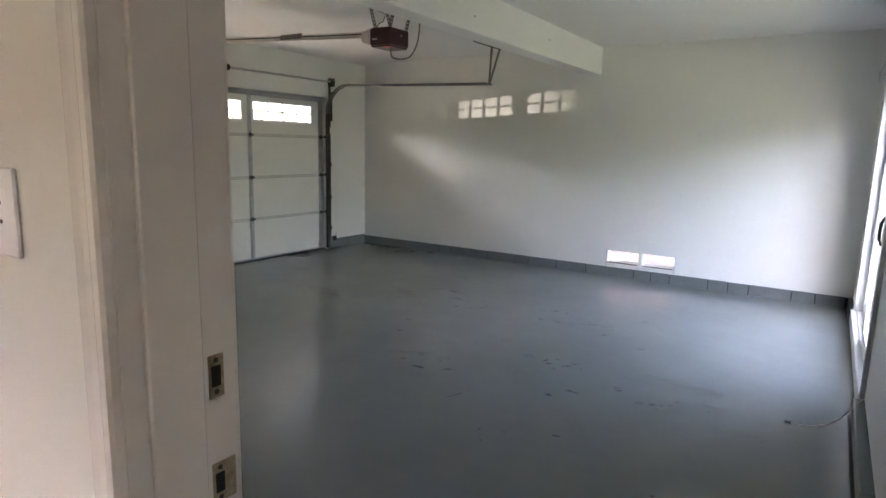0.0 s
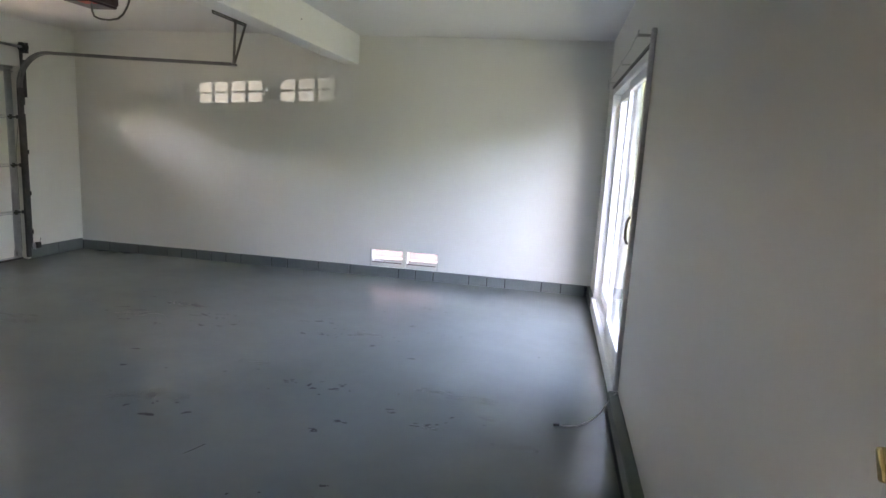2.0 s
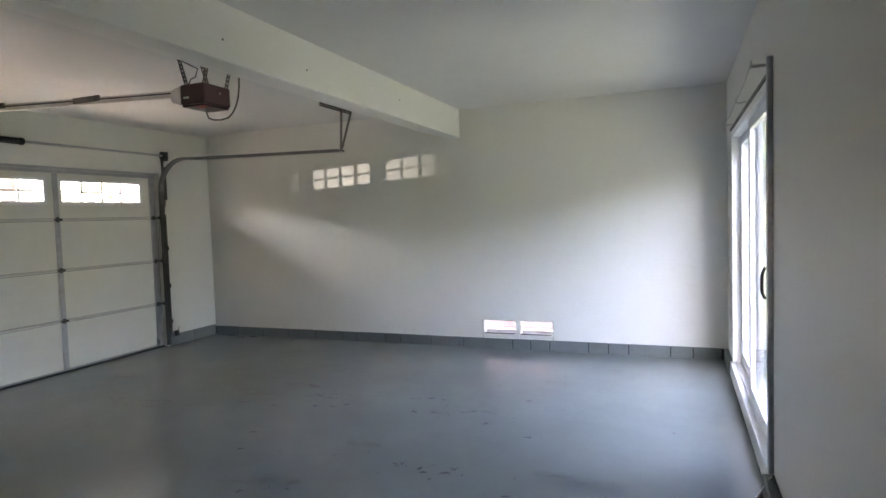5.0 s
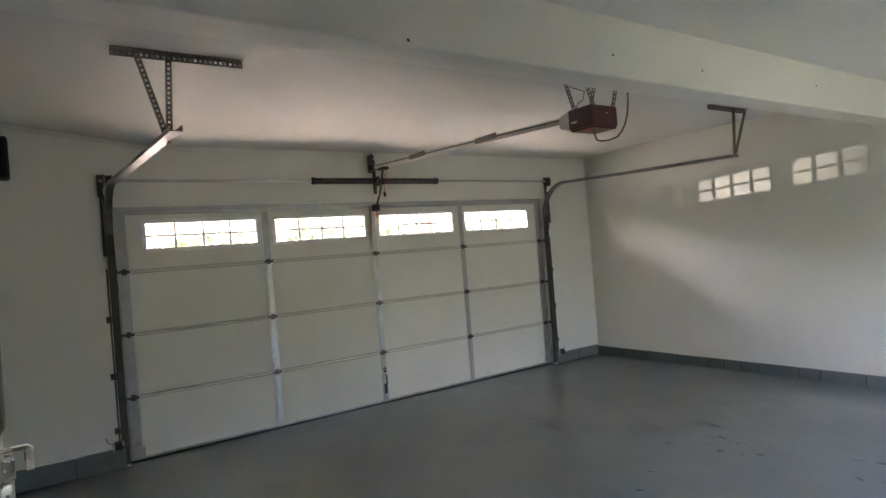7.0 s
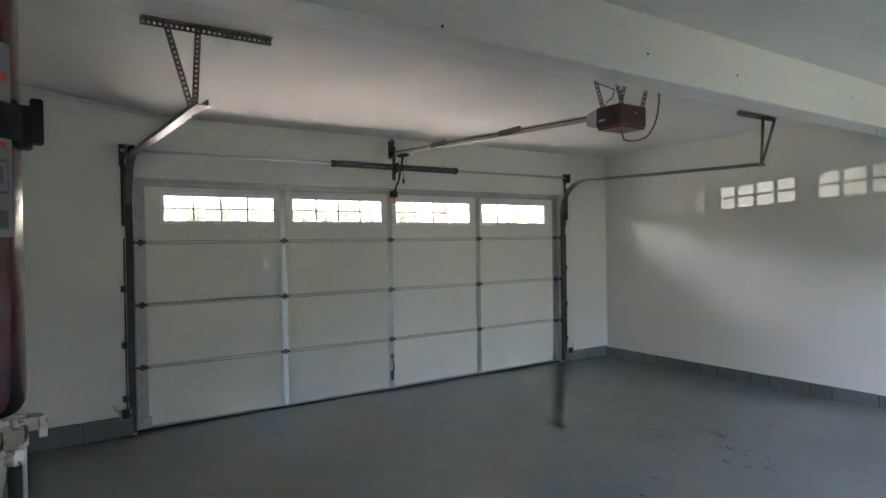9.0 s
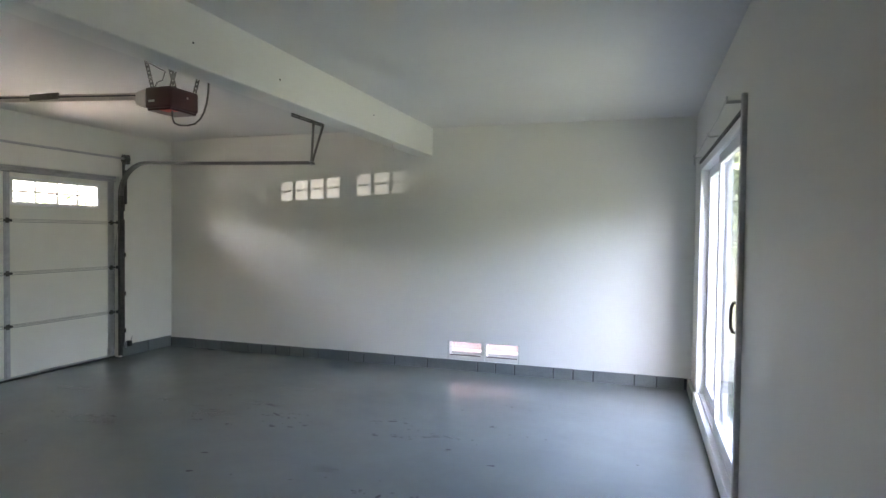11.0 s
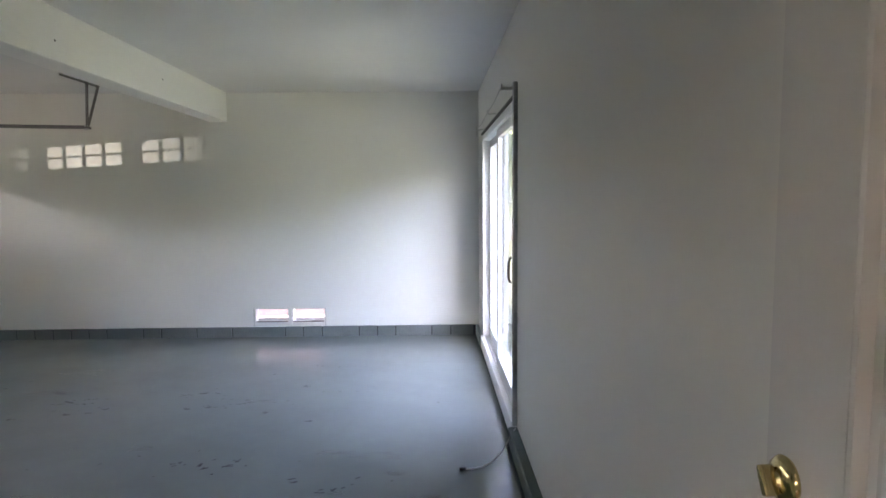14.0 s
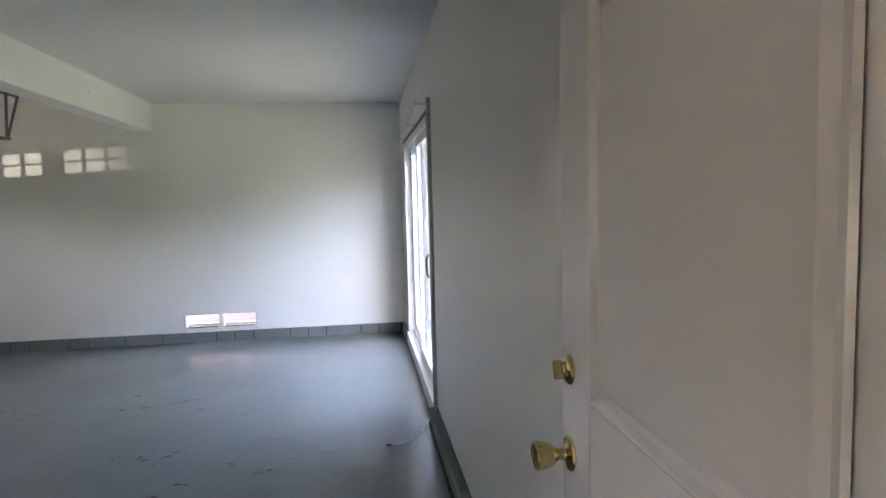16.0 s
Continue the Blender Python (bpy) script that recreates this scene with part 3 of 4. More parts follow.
part("door_arm", box(tube(bmesh.new(), [(.26, OY, z - .045), (.13, OY + .02, 2.19), (.03, OY + .02, 2.07)], .011, 8), -.02, OY - .01, 2.02, .05, OY + .05, 2.09, bevel=.003), BLACK, op)
part("release_handle", boxed(.02, OY + .0, 1.955, .045, OY + .022, 2.035, bevel=.006), ORANGE, op, "orange red release tag")
part("release_cord", tube(bmesh.new(), [(.28, OY + .03, z - .04), (.20, OY + .035, 2.25), (.20, OY + .035, 2.19)], .003, 6), REDINK, op)
part("release_knob", boxed(.188, OY + .025, 2.15, .212, OY + .045, 2.20, bevel=.004), BLACK, op)
for x, lean in ((2.93, -.085), (3.07, .085)):
    for y in (OY - .10, OY + .10):
        part("strap", perforated(bmesh.new(), (x, y, OZ1 - .005), (x + lean, y, ZC - .01), .028, (1, 0, 0)), STRUT, op)
pts = [(3.085, OY - .09, 2.23), (3.087, OY - .09, 2.185), (3.10, OY - .09, 2.155), (3.14, OY - .09, 2.140), (3.20, OY - .09, 2.136), (3.255, OY - .09, 2.144), (3.29, OY - .09, 2.17), (3.318, OY - .09, 2.211), (3.337, OY - .09, 2.26), (3.348, OY - .09, 2.33), (3.352, OY - .09, 2.42), (3.352, OY - .09, ZC - .01)]
part("power_cord", tube(bmesh.new(), pts, .0055, 8), STRUT, op, "dark grey power cord", True)
part("loose_wire", tube(bmesh.new(), [(2.96, OY - .10, OZ1 + .0), (2.98, OY - .1, OZ1 + .03), (3.02, OY - .1, OZ1 + .04), (3.04, OY - .1, OZ1 + .09), (2.98, OY - .1, OZ1 + .12), (2.92, OY - .1, OZ1 + .15)], .0035, 6), DARKSTEEL, op)

# ---- vents in the wall ----
for a, b in ((VX0, 4.185), (4.215, VX1)):
    v = thing("wall_vent", "open low vent with pale metal frame", "vent", "low wall vents")
    bm = bmesh.new()
    for x0, z0, x1, z1 in ((a, VZ0, a + .012, VZ1), (b - .012, VZ0, b, VZ1), (a, VZ1 - .008, b, VZ1), (a, VZ0, b, VZ0 + .045)):
        box(bm, x0, .012, z0, x1, .10, z1, bevel=.002)
    part("vent_frame", bm, TRIM, v)
    part("vent_lip", boxed(a + .014, .006, VZ0 + .046, b - .02, .016, VZ0 + .055, bevel=.002), BROWN, v)
    part("vent_flap", boxed(a + .012, .10, VZ0 + .04, b - .012, .104, VZ0 + .075), TRIM, v)
for x in (VX0 - .006, VX1 - .006):
    setting("vent_trim", boxed(x, -.004, VZ0 - .002, x + .012, .0, VZ1 + .006), GREYP, "thin pale metal edge of the vent", "trim")

# ---- sliding glass door ----
sl = tagged(thing("window_1", "white vinyl sliding glass door to the garden, closed", "sliding door"), kind="structure")
X0, X1 = XR - .012, XR + .12
bm = boxed(X0, SY0 - .06, SZ0 + .001, X1, SY0 - .001, SZ1, bevel=.004)
part("frame", bm, VINYL, sl)
part("frame", boxed(X0, SY1 + .001, SZ0 + .001, X1, SY1 + .06, SZ1, bevel=.004), VINYL, sl)
part("frame", boxed(X0 + .001, SY1 + .061, SZ1 - .06, X1, SY0 - .061, SZ1, bevel=.004), VINYL, sl)
part("sill", boxed(X0 - .02, SY1 + .002, SZ0 - .09, X1 + .03, SY0 - .002, SZ0 + .03, bevel=.004), VINYL, sl)
for x in (XR + .012, XR + .052, XR + .092):
    part("track_rib", boxed(x - .004, SY1 + .062, SZ0 + .03, x + .004, SY0 - .062, SZ0 + .05), VINYL, sl)


def leaf(ya, yb, x, handle):
    s = part("panel", bmesh.new(), VINYL, sl)
    bm = bmesh.new()
    za, zb, w = SZ0 + .045, SZ1 - .062, .07
    for (p, q, r, t) in ((ya, ya - w, za, zb), (yb + w, yb, za, zb), (ya - w, yb + w, zb - w, zb), (ya - w, yb + w, za, za + w + .02)):
        box(bm, x - .018, min(p, q), r, x + .018, max(p, q), t, bevel=.004)
    bm.to_mesh(s.data)
    bm.free()
    g = part("pane", boxed(x - .003, yb + w - .005, za + w, x + .003, ya - w + .005, zb - w + .005), GLASS, s)
    g.visible_shadow = False
    if handle:
        y = yb + .035
        bm = tube(bmesh.new(), [(x - .018, y, 1.0), (x - .055, y, 1.005), (x - .066, y, 1.03), (x - .068, y, 1.08), (x - .066, y, 1.13), (x - .055, y, 1.158), (x - .018, y, 1.162)], .009, 8)
        part("handle", bm, DARKSTEEL, s, "grey pull handle", True)
        part("latch_plate", boxed(x - .022, y - .012, .97, x - .0175, y + .012, 1.19, bevel=.002), GALV, s)


leaf(SY0 - .062, -1.82, XR + .075, False)
leaf(-1.74, SY1 + .062, XR + .030, True)
# dark strip along the head and grey edge trims
setting("slider_head_strip", boxed(XR - .018, SY1 - .004, SZ1 + .002, XR - .001, SY0 + .02, SZ1 + .022), DARKSTEEL, "dark strip above the sliding door", "trim")
setting("slider_side_trim", boxed(XR - .028, SY1 - .045, .115, XR - .001, SY1 - .005, 2.225, bevel=.004), GALV, "grey metal edge trim beside the sliding door", "trim")
setting("slider_far_trim", boxed(XR - .012, SY0 + .002, .115, XR - .001, SY0 + .03, SZ1 + .02, bevel=.003), GREYP, "grey trim at the far jamb of the sliding door", "trim")
rod = thing("curtain_rod", "thin white curtain rod on brackets above the sliding door", "curtain rod")
part("rod_bracket", box(boxed(XR - .10, SY1 - .035, 2.178, XR - .029, SY1 - .015, 2.192, bevel=.002), XR - .10, SY1 - .030, 2.176, XR - .092, SY1 - .020, 2.215, bevel=.002), GREYP, rod)
for y in (-1.8, -.62):
    part("rod_bracket", tube(bmesh.new(), [(XR - .001, y, 2.195), (XR - .06, y, 2.19), (XR - .068, y, 2.205), (XR - .07, y, 2.22)], .005, 6), GREYP, rod)
part("wire", tube(bmesh.new(), [(XR - .096, SY1 - .02, 2.20), (XR - .085, -2.5, 2.185), (XR - .072, -1.8, 2.198), (XR - .066, -1.2, 2.186), (XR - .064, -.62, 2.20), (XR - .06, -.56, 2.14)], .004, 6), GREYP, rod, "", True)

# cable on the floor
pts = [(5.955, -3.34, .012), (6.0, -3.335, .008), (6.06, -3.31, .008), (6.12, -3.25, .010), (6.18, -3.17, .025), (6.225, -3.10, .06), (6.262, -3.06, .105), (6.285, -3.045, .125)]
cb = thing("coax_cable", "loose white cable end on the floor", "cable")
part("cord", tube(bmesh.new(), pts, .0045, 8), CABLE, cb, "", True)
part("plug", tube(bmesh.new(), [(5.925, -3.345, .013), (5.958, -3.34, .012)], .008, 8), BLACK, cb, "black plug")

# ---- entry doorway ----
cas = setting("door_1", box(box(boxed(JX0 - .02, YH - .002, 0, JX0, YW + .002, JZ, bevel=.001), JX1, YH - .002, 0, JX1 + .02, YW + .002, JZ), JX0 - .02, YH - .002, JZ, JX1 + .02, YW + .002, JZ + .02), TRIM, "white gloss painted wooden door lining with brass strikes", "door frame")
part("stop_bead", boxed(JX0, YH + .03, 0, JX0 + .011, YW - .062, JZ, bevel=.003), TRIM, cas)
part("stop_bead", boxed(JX1 - .011, YH + .03, 0, JX1, YW - .062, JZ, bevel=.003), TRIM, cas)
part("stop_bead", boxed(JX0 + .011, YH + .03, JZ - .011, JX1 - .011, YW - .062, JZ, bevel=.003), TRIM, cas)
for s, y in ((-1, YH - .002), (1, YW + .002)):
    # moulded casing with a rounded face
    bm = bmesh.new()
    prof = [(-.003, 0), (-.003, .013), (-.008, .018), (-.020, .019), (-.027, .016), (-.031, .012), (-.052, .012), (-.076, .010), (-.085, .006), (-.085, 0)]
    lo = [bm.verts.new((JX0 + u, y + s * v * (1 if s < 0 else .5), 0)) for u, v in prof]
    hi = [bm.verts.new((JX0 + u, y + s * v * (1 if s < 0 else .5), JZ + .06)) for u, v in prof]
    for k in range(len(prof)):
        n = (k + 1) % len(prof)
        bm.faces.new((lo[k], lo[n], hi[n], hi[k]))
    bm.faces.new(lo[::-1])
    bm.faces.new(hi)
    bmesh.ops.recalc_face_normals(bm, faces=bm.faces)
    part("casing", bm, TRIM, cas)
    if s < 0:
        part("casing", boxed(JX1 + .024, y, 0, JX1 + .07, y + s * .014, JZ + .06, bevel=.004), TRIM, cas)
    part("casing", boxed(JX0 - .002, y, JZ + .004, JX1 + .003, y + s * .016, JZ + .07, bevel=.004), TRIM, cas)


def strike(z, lip):
    y = YW - .036
    bm = boxed(JX0 + .0005, y - .014, z - .035, JX0 + .0025, y + (.03 if lip else .014), z + .035, bevel=.0008)
    p = part("strike_plate", bm, PLATE, cas, "worn brass strike plate")
    part("bolt_hole", boxed(JX0 + .002, y - .009, z - .017, JX0 + .0032, y + .008, z + .017, bevel=.0005), RUBBER, p)
    for dz in (-.026, .026):
        part("screw", lathe(bmesh.new(), ((.0045, 0), (.004, .0012), (.001, .0016)), pose(JX0 + .0024, y, z + dz, 0, 90, 0), 10), DARKSTEEL, p)


strike(1.145, False)
strike(0.965, True)

# open door leaf
DF, DY1, DW, DT = 6.220, -6.745, .887, .042
DE = DY1 + DW
dr = thing("entry_door", "white gloss panelled entry door standing open against the wall", "door")
ST = .152
zr = [(.012, .24), (.95, 1.165), (1.90, 2.035)]
part("stile", boxed(DF, DE - ST, .012, DF + DT, DE, 2.035, bevel=.003), DOORP, dr)
part("stile", boxed(DF, DY1, .012, DF + DT, DY1 + ST, 2.035, bevel=.003), DOORP, dr)
for a, b in zr:
    part("rail", boxed(DF, DY1 + ST, a, DF + DT, DE - ST, b), DOORP, dr)
for (a, b) in ((.24, .95), (1.165, 1.90)):
    y0, y1 = DY1 + ST, DE - ST
    bm = bmesh.new()
    rings = []
    for off, x in ((0, DF), (.006, DF - .005), (.012, DF - .004), (.020, DF + .008), (.032, DF + .009), (.046, DF + .003), (.050, DF + .002)):
        rings.append([bm.verts.new((x, yy, zz)) for yy, zz in ((y0 + off, a + off), (y1 - off, a + off), (y1 - off, b - off), (y0 + off, b - off))])
    for p, q in zip(rings, rings[1:]):
        for k in range(4):
            bm.faces.new((p[k], p[(k + 1) % 4], q[(k + 1) % 4], q[k]))
    bm.faces.new(rings[-1])
    part("panel", bm, DOORP, dr, "raised moulded panel")
    part("panel_back", boxed(DF + .025, y0, a, DF + DT, y1, b), DOORP, dr)
KY, KZ, BZ = DE - .048, 1.031, 1.203
m = pose(DF, KY, KZ, 0, -90, 0)
knob = part("door_knob", lathe(bmesh.new(), ((.034, 0), (.035, .003), (.032, .007), (.020, .010), (.014, .013), (.011, .024), (.013, .030), (.019, .036), (.0245, .046), (.027, .056), (.029, .066), (.0285, .072), (.025, .0755), (.018, .074), (.016, .071), (.004, .071)), m, 28), BRASS, dr, "polished brass door knob", True)
part("turn_button", boxed(DF - .080, KY - .003, KZ - .011, DF - .070, KY + .003, KZ + .011, bevel=.002), BRASS, knob)
bolt = part("deadbolt", lathe(bmesh.new(), ((.030, 0), (.031, .003), (.028, .008), (.020, .012), (.012, .014), (.009, .018)), pose(DF, KY, BZ, 0, -90, 0), 28), BRASS, dr, "brass deadbolt with thumb turn", True)
bm = boxed(-.034, -.006, -.019, -.014, .006, .019, bevel=.004, seg=2)
bmesh.ops.transform(bm, matrix=pose(DF, KY, BZ, -28, 0, 0), verts=bm.verts)
part("thumb_turn", bm, BRASS, bolt, "", True)
part("latch_face", boxed(DF + .010, DE, KZ - .028, DF + .034, DE + .002, KZ + .028), BRASS, dr)
for z in (.25, 1.05, 1.85):
    part("hinge", tube(bmesh.new(), [(DF + DT * .3, DY1 - .006, z - .045), (DF + DT * .3, DY1 - .006, z + .045)], .006, 8), BRASS, dr)

# switch beside the doorway on the house side
sw = thing("wall_switch", "white double switch plate on the house wall", "switch")
SX = 4.93
part("cover_plate", boxed(SX - .042, YH - .007, 1.32, SX + .042, YH - .0005, 1.46, bevel=.003), VINYL, sw)
for z in (1.405, 1.375):
    part("screw", lathe(bmesh.new(), ((.004, 0), (.003, .0015)), pose(SX - .01, YH - .007, z, 90, 0, 0), 8), DARKSTEEL, sw)

# ---- wall by the doorway: extinguisher, valve, pipe ----
ex = thing("fire_extinguisher", "red fire extinguisher strapped to the wall by the doorway", "fire extinguisher", at=(0, -.020, -.043))
EX, EY, ER = 4.755, -6.332, .066
part("cylinder", lathe(bmesh.new(), ((.050, 1.432), (.060, 1.434), (.065, 1.442), (ER, 1.455), (ER, 1.90), (.060, 1.93), (.045, 1.955), (.025, 1.97), (.02, 1.99)), pose(EX, EY, 0), 40), REDP, ex, "", True)
ey = pose(EX, EY, 0)


def band(name, z0, z1, a0, a1, r, material, label="", n=24, parent=None):
    """A curved strip round the cylinder between two angles in degrees."""
    bm = bmesh.new()
    rows_ = []
    for k in range(n + 1):
        a = radians(a0 + (a1 - a0) * k / n)
        rows_.append([bm.verts.new((EX + rr * math.cos(a), EY + rr * math.sin(a), z)) for rr, z in ((r, z0), (r + .0006, z0), (r + .0006, z1), (r, z1))])
    for p, q in zip(rows_, rows_[1:]):
        for k in range(4):
            bm.faces.new((p[k], q[k], q[(k + 1) % 4], p[(k + 1) % 4]))
    bm.faces.new(rows_[0])
    bm.faces.new(rows_[-1][::-1])
    return part(name, bm, material, parent or ex, label, True)


lab = band("label", 1.612, 1.802, -110, 62, ER + .0002, LABEL, "white instruction label")
rng = random.Random(4)
for (z0, z1, ink) in ((1.750, 1.795, INK), (1.625, 1.70, INK)):
    z = z1
    k = 0
    while z > z0:
        colour = REDINK if (z1 > 1.75 and 4 <= k <= 7) else INK
        a0 = -78.0
        while a0 < 26 - rng.uniform(0, 12):
            w0 = rng.uniform(5, 13)
            band("print_line", z - .0014, z, a0, a0 + w0, ER + .0010, colour, "", 3, lab)
            a0 += w0 + 1.4
        z -= .0040
        k += 1
band("print_panel", 1.654, 1.688, 36, 56, ER + .0010, INK, "", 8, lab)
band("print_panel_face", 1.657, 1.685, 38, 54, ER + .0018, LABEL, "", 8, lab)
band("print_mark", 1.664, 1.680, 43, 49, ER + .0026, INK, "", 6, lab)
band("print_mark", 1.620, 1.638, 40, 55, ER + .0010, INK, "", 6, lab)
band("print_mark", 1.764, 1.772, 50, 57, ER + .0010, REDINK, "", 6, lab)
band("print_mark", 1.700, 1.705, 46, 54, ER + .0010, REDINK, "", 6, lab)
strap = band("strap", 1.708, 1.744, -120, 240, ER + .003, RUBBER, "black plastic strap", 40)
part("strap_clip", box(boxed(EX - .012, EY + ER - .004, 1.704, EX + .016, EY + ER + .010, 1.748, bevel=.003), EX - .010, EY + ER + .008, 1.710, EX + .014, EY + ER + .020, 1.756, bevel=.002), RUBBER, strap)
part("wall_bracket", boxed(EX - .02, YW + .021, 1.48, EX + .02, EY - ER + .008, 1.88, bevel=.003), BLACK, ex)
part("valve_head", box(boxed(EX - .02, EY - .02, 1.985, EX + .02, EY + .02, 2.03, bevel=.004), EX - .01, EY - .015, 2.025, EX + .12, EY + .015, 2.045, bevel=.004), BLACK, ex)

gv = thing("shutoff_valve", "nickel shutoff valve on a dark pipe by the wall", "valve", at=(0, -0.017, -0.037))
GX, GYV, GZV = 4.06, -6.310, 1.215
part("pipe", tube(bmesh.new(), [(GX, GYV, .05), (GX, GYV, GZV + .02)], .013, 12), DARKSTEEL, gv, "dark iron pipe", True)
part("escutcheon", lathe(bmesh.new(), ((.040, 0), (.038, .005), (.014, .010)), pose(GX + .01, -6.405, GZV - .012, -90, 0, 0), 20), CHROME, gv, "", True)
part("nipple", tube(bmesh.new(), [(GX + .01, -6.40, GZV - .006), (GX + .005, -6.352, GZV)], .012, 12), DARKSTEEL, gv, "", True)
bm = lathe(bmesh.new(), ((.018, -.016), (.021, -.012), (.021, .012), (.018, .016)), pose(GX + .004, -6.345, GZV, 90, 0, 0), 6)
lathe(bm, ((.020, -.022), (.024, -.018), (.024, .018), (.020, .022)), pose(GX, GYV, GZV + .004), 8)
lathe(bm, ((.016, -.03), (.019, -.026), (.019, -.006), (.015, 0)), pose(GX, GYV, GZV - .02), 6)
tube(bm, [(GX, GYV, GZV + .02), (GX, GYV, GZV + .045)], .007, 8)
part("valve_body", bm, CHROME, gv, "", True)
part("lever", box(boxed(GX - .012, GYV - .02, GZV + .040, GX + .012, GYV + .05, GZV + .047, bevel=.003), GX - .008, GYV + .04, GZV - .004, GX + .008, GYV + .056, GZV + .044, bevel=.003), CHROME, gv)
part("supply_tube", tube(bmesh.new(), [(GX - .03, GYV + .012, .05), (GX - .03, GYV + .012, GZV + .03)], .008, 10), GREYP, gv, "pale grey supply tube", True)

# ---- worn marks on the floor ----


def scuffs():
    bm = bmesh.new()
    r = random.Random(11)
    # x, y, length, heading
    dark = [(3.96, -1.94, .10, .2), (4.08, -1.95, .05, .1), (3.14, -2.37, .09, 0), (3.28, -2.34, .06, .2), (3.36, -2.27, .06, .1), (2.79, -1.88, .15, -.4), (3.0, -2.1, .11, -.5), (3.75, -3.87, .11, .1), (3.94, -3.79, .06, .6), (4.42, -3.23, .06, 1.5), (4.58, -3.24, .09, .7), (4.46, -3.27, .05, .4), (3.16, -3.29, .05, .1), (2.27, -1.75, .04, .3), (4.92, -4.26, .04, .2), (3.03, -3.0, .06, .3)]
    faint = [(.68, -2.09, .16), (.82, -2.01, .09), (1.29, -2.67, .14), (1.67, -2.62, .10), (1.79, -2.6, .12), (1.84, -2.74, .12), (2.25, -2.13, .11), (2.44, -2.16, .08), (2.47, -2.44, .11), (2.66, -1.84, .13), (3.13, -2.04, .09), (2.8, -2.45, .06), (2.92, -2.15, .13), (3.14, -2.14, .14), (3.84, -1.98, .09), (3.96, -2.27, .06), (4.12, -2.26, .07), (4.34, -2.19, .07), (4.48, -2.15, .20), (4.55, -2.39, .05), (4.92, -2.55, .05), (4.75, -1.8, .05), (4.61, -3.17, .05), (4.27, -3.2, .05), (5.21, -3.56, .10), (5.0, -3.43, .05), (4.78, -3.64, .07), (4.65, -3.78, .08)]
    clusters = [(1.72, -2.7, .16, 9), (2.42, -2.36, .14, 7), (2.72, -1.9, .14, 6), (3.85, -2.0, .14, 7), (4.05, -2.25, .12, 6), (4.48, -2.13, .14, 7), (3.2, -2.2, .2, 6), (3.6, -3.7, .16, 8), (4.5, -3.22, .16, 7), (5.24, -3.09, .16, 6), (5.4, -3.5, .16, 5), (2.72, -1.37, .14, 4), (5.0, -2.1, .3, 6), (3.9, -3.1, .25, 5), (1.4, -3.4, .3, 4), (4.9, -1.4, .25, 4), (2.0, -1.6, .3, 5), (4.7, -4.3, .4, 4)]

    def chip(x, y, l, w, a):
        k = 11
        c = bm.verts.new((x, y, .0072))
        ring = []
        for i in range(k):
            t = 2 * math.pi * i / k
            q = r.uniform(.35, 1.0)
            u, v = l * q * math.cos(t), w * q * math.sin(t)
            ring.append(bm.verts.new((x + u * math.cos(a) - v * math.sin(a), y + u * math.sin(a) + v * math.cos(a), .0060)))
        for i in range(k):
            bm.faces.new((c, ring[i], ring[(i + 1) % k]))

    for x, y, l, head in dark:
        chip(x, y, l * .62, .010 + .10 * l, head)
        chip(x + r.gauss(0, .02), y + r.gauss(0, .012), l * .22, .006, head + r.gauss(0, .4))
    for x, y, l in faint:   # broken up into small flakes
        for _ in range(5):
            u = r.uniform(-.5, .5) * l
            chip(x + u, y + u * .15 + r.gauss(0, .012), r.uniform(.010, .028), r.uniform(.006, .012), r.uniform(-.3, .6))
    for k in range(5):   # one long scratch
        chip(4.19 + .009 * k, -4.17 + .022 * k, .020, .006, 1.2)
    for cx, cy, sp, n in clusters:
        for _ in range(n):
            chip(cx + r.gauss(0, sp), cy + r.gauss(0, sp * .5), r.uniform(.007, .022), r.uniform(.005, .011), r.uniform(-.5, .9))
    return bm


tagged(part("floor_scuffs", scuffs(), SCUFF), "small dark chips and scuffs worn in the floor paint", "scuff marks", "", "stuff")



def smudges():
    """Broad faint dirty patches, one ragged outline each."""
    bm = bmesh.new()
    r = random.Random(23)
    for cx, cy, w, h in ((3.6, -3.62, .26, .10), (3.5, -3.72, .16, .06), (5.2, -3.08, .16, .05), (5.46, -3.14, .2, .06), (5.59, -3.36, .1, .04), (5.24, -3.57, .12, .04), (5.76, -3.66, .14, .06), (1.7, -2.72, .36, .12), (2.45, -2.25, .34, .10), (2.7, -1.88, .26, .07), (4.46, -2.14, .2, .04), (2.68, -1.3, .3, .10), (3.9, -2.97, .16, .07), (1.85, -2.06, .16, .05), (.75, -2.05, .28, .06)):
        k = 22
        c = bm.verts.new((cx, cy, .0042))
        ring = []
        for i in range(k):
            t = 2 * math.pi * i / k
            q = r.uniform(.55, 1)
            ring.append(bm.verts.new((cx + w * q * math.cos(t), cy + h * q * math.sin(t), .0038)))
        for i in range(k):
            bm.faces.new((c, ring[i], ring[(i + 1) % k]))
    return bm


tagged(part("floor_smudges", smudges(), SMUDGE), "faint dirty smudges on the floor paint", "smudges", "", "stuff")

# ---- outside and the house side ----
ground = bmesh.new()
bmesh.ops.create_grid(ground, x_segments=8, y_segments=8, size=400, matrix=Matrix.Translation((0, 0, -.21)))
setting("ground", ground, LAWN, "green lawn round the house", "lawn")
setting("pavement", boxed(-1.5, TH + .02, -.205, XR - .3, 4.5, -.06), PAVE, "sunlit pinkish brick paving behind the wall", "paving")
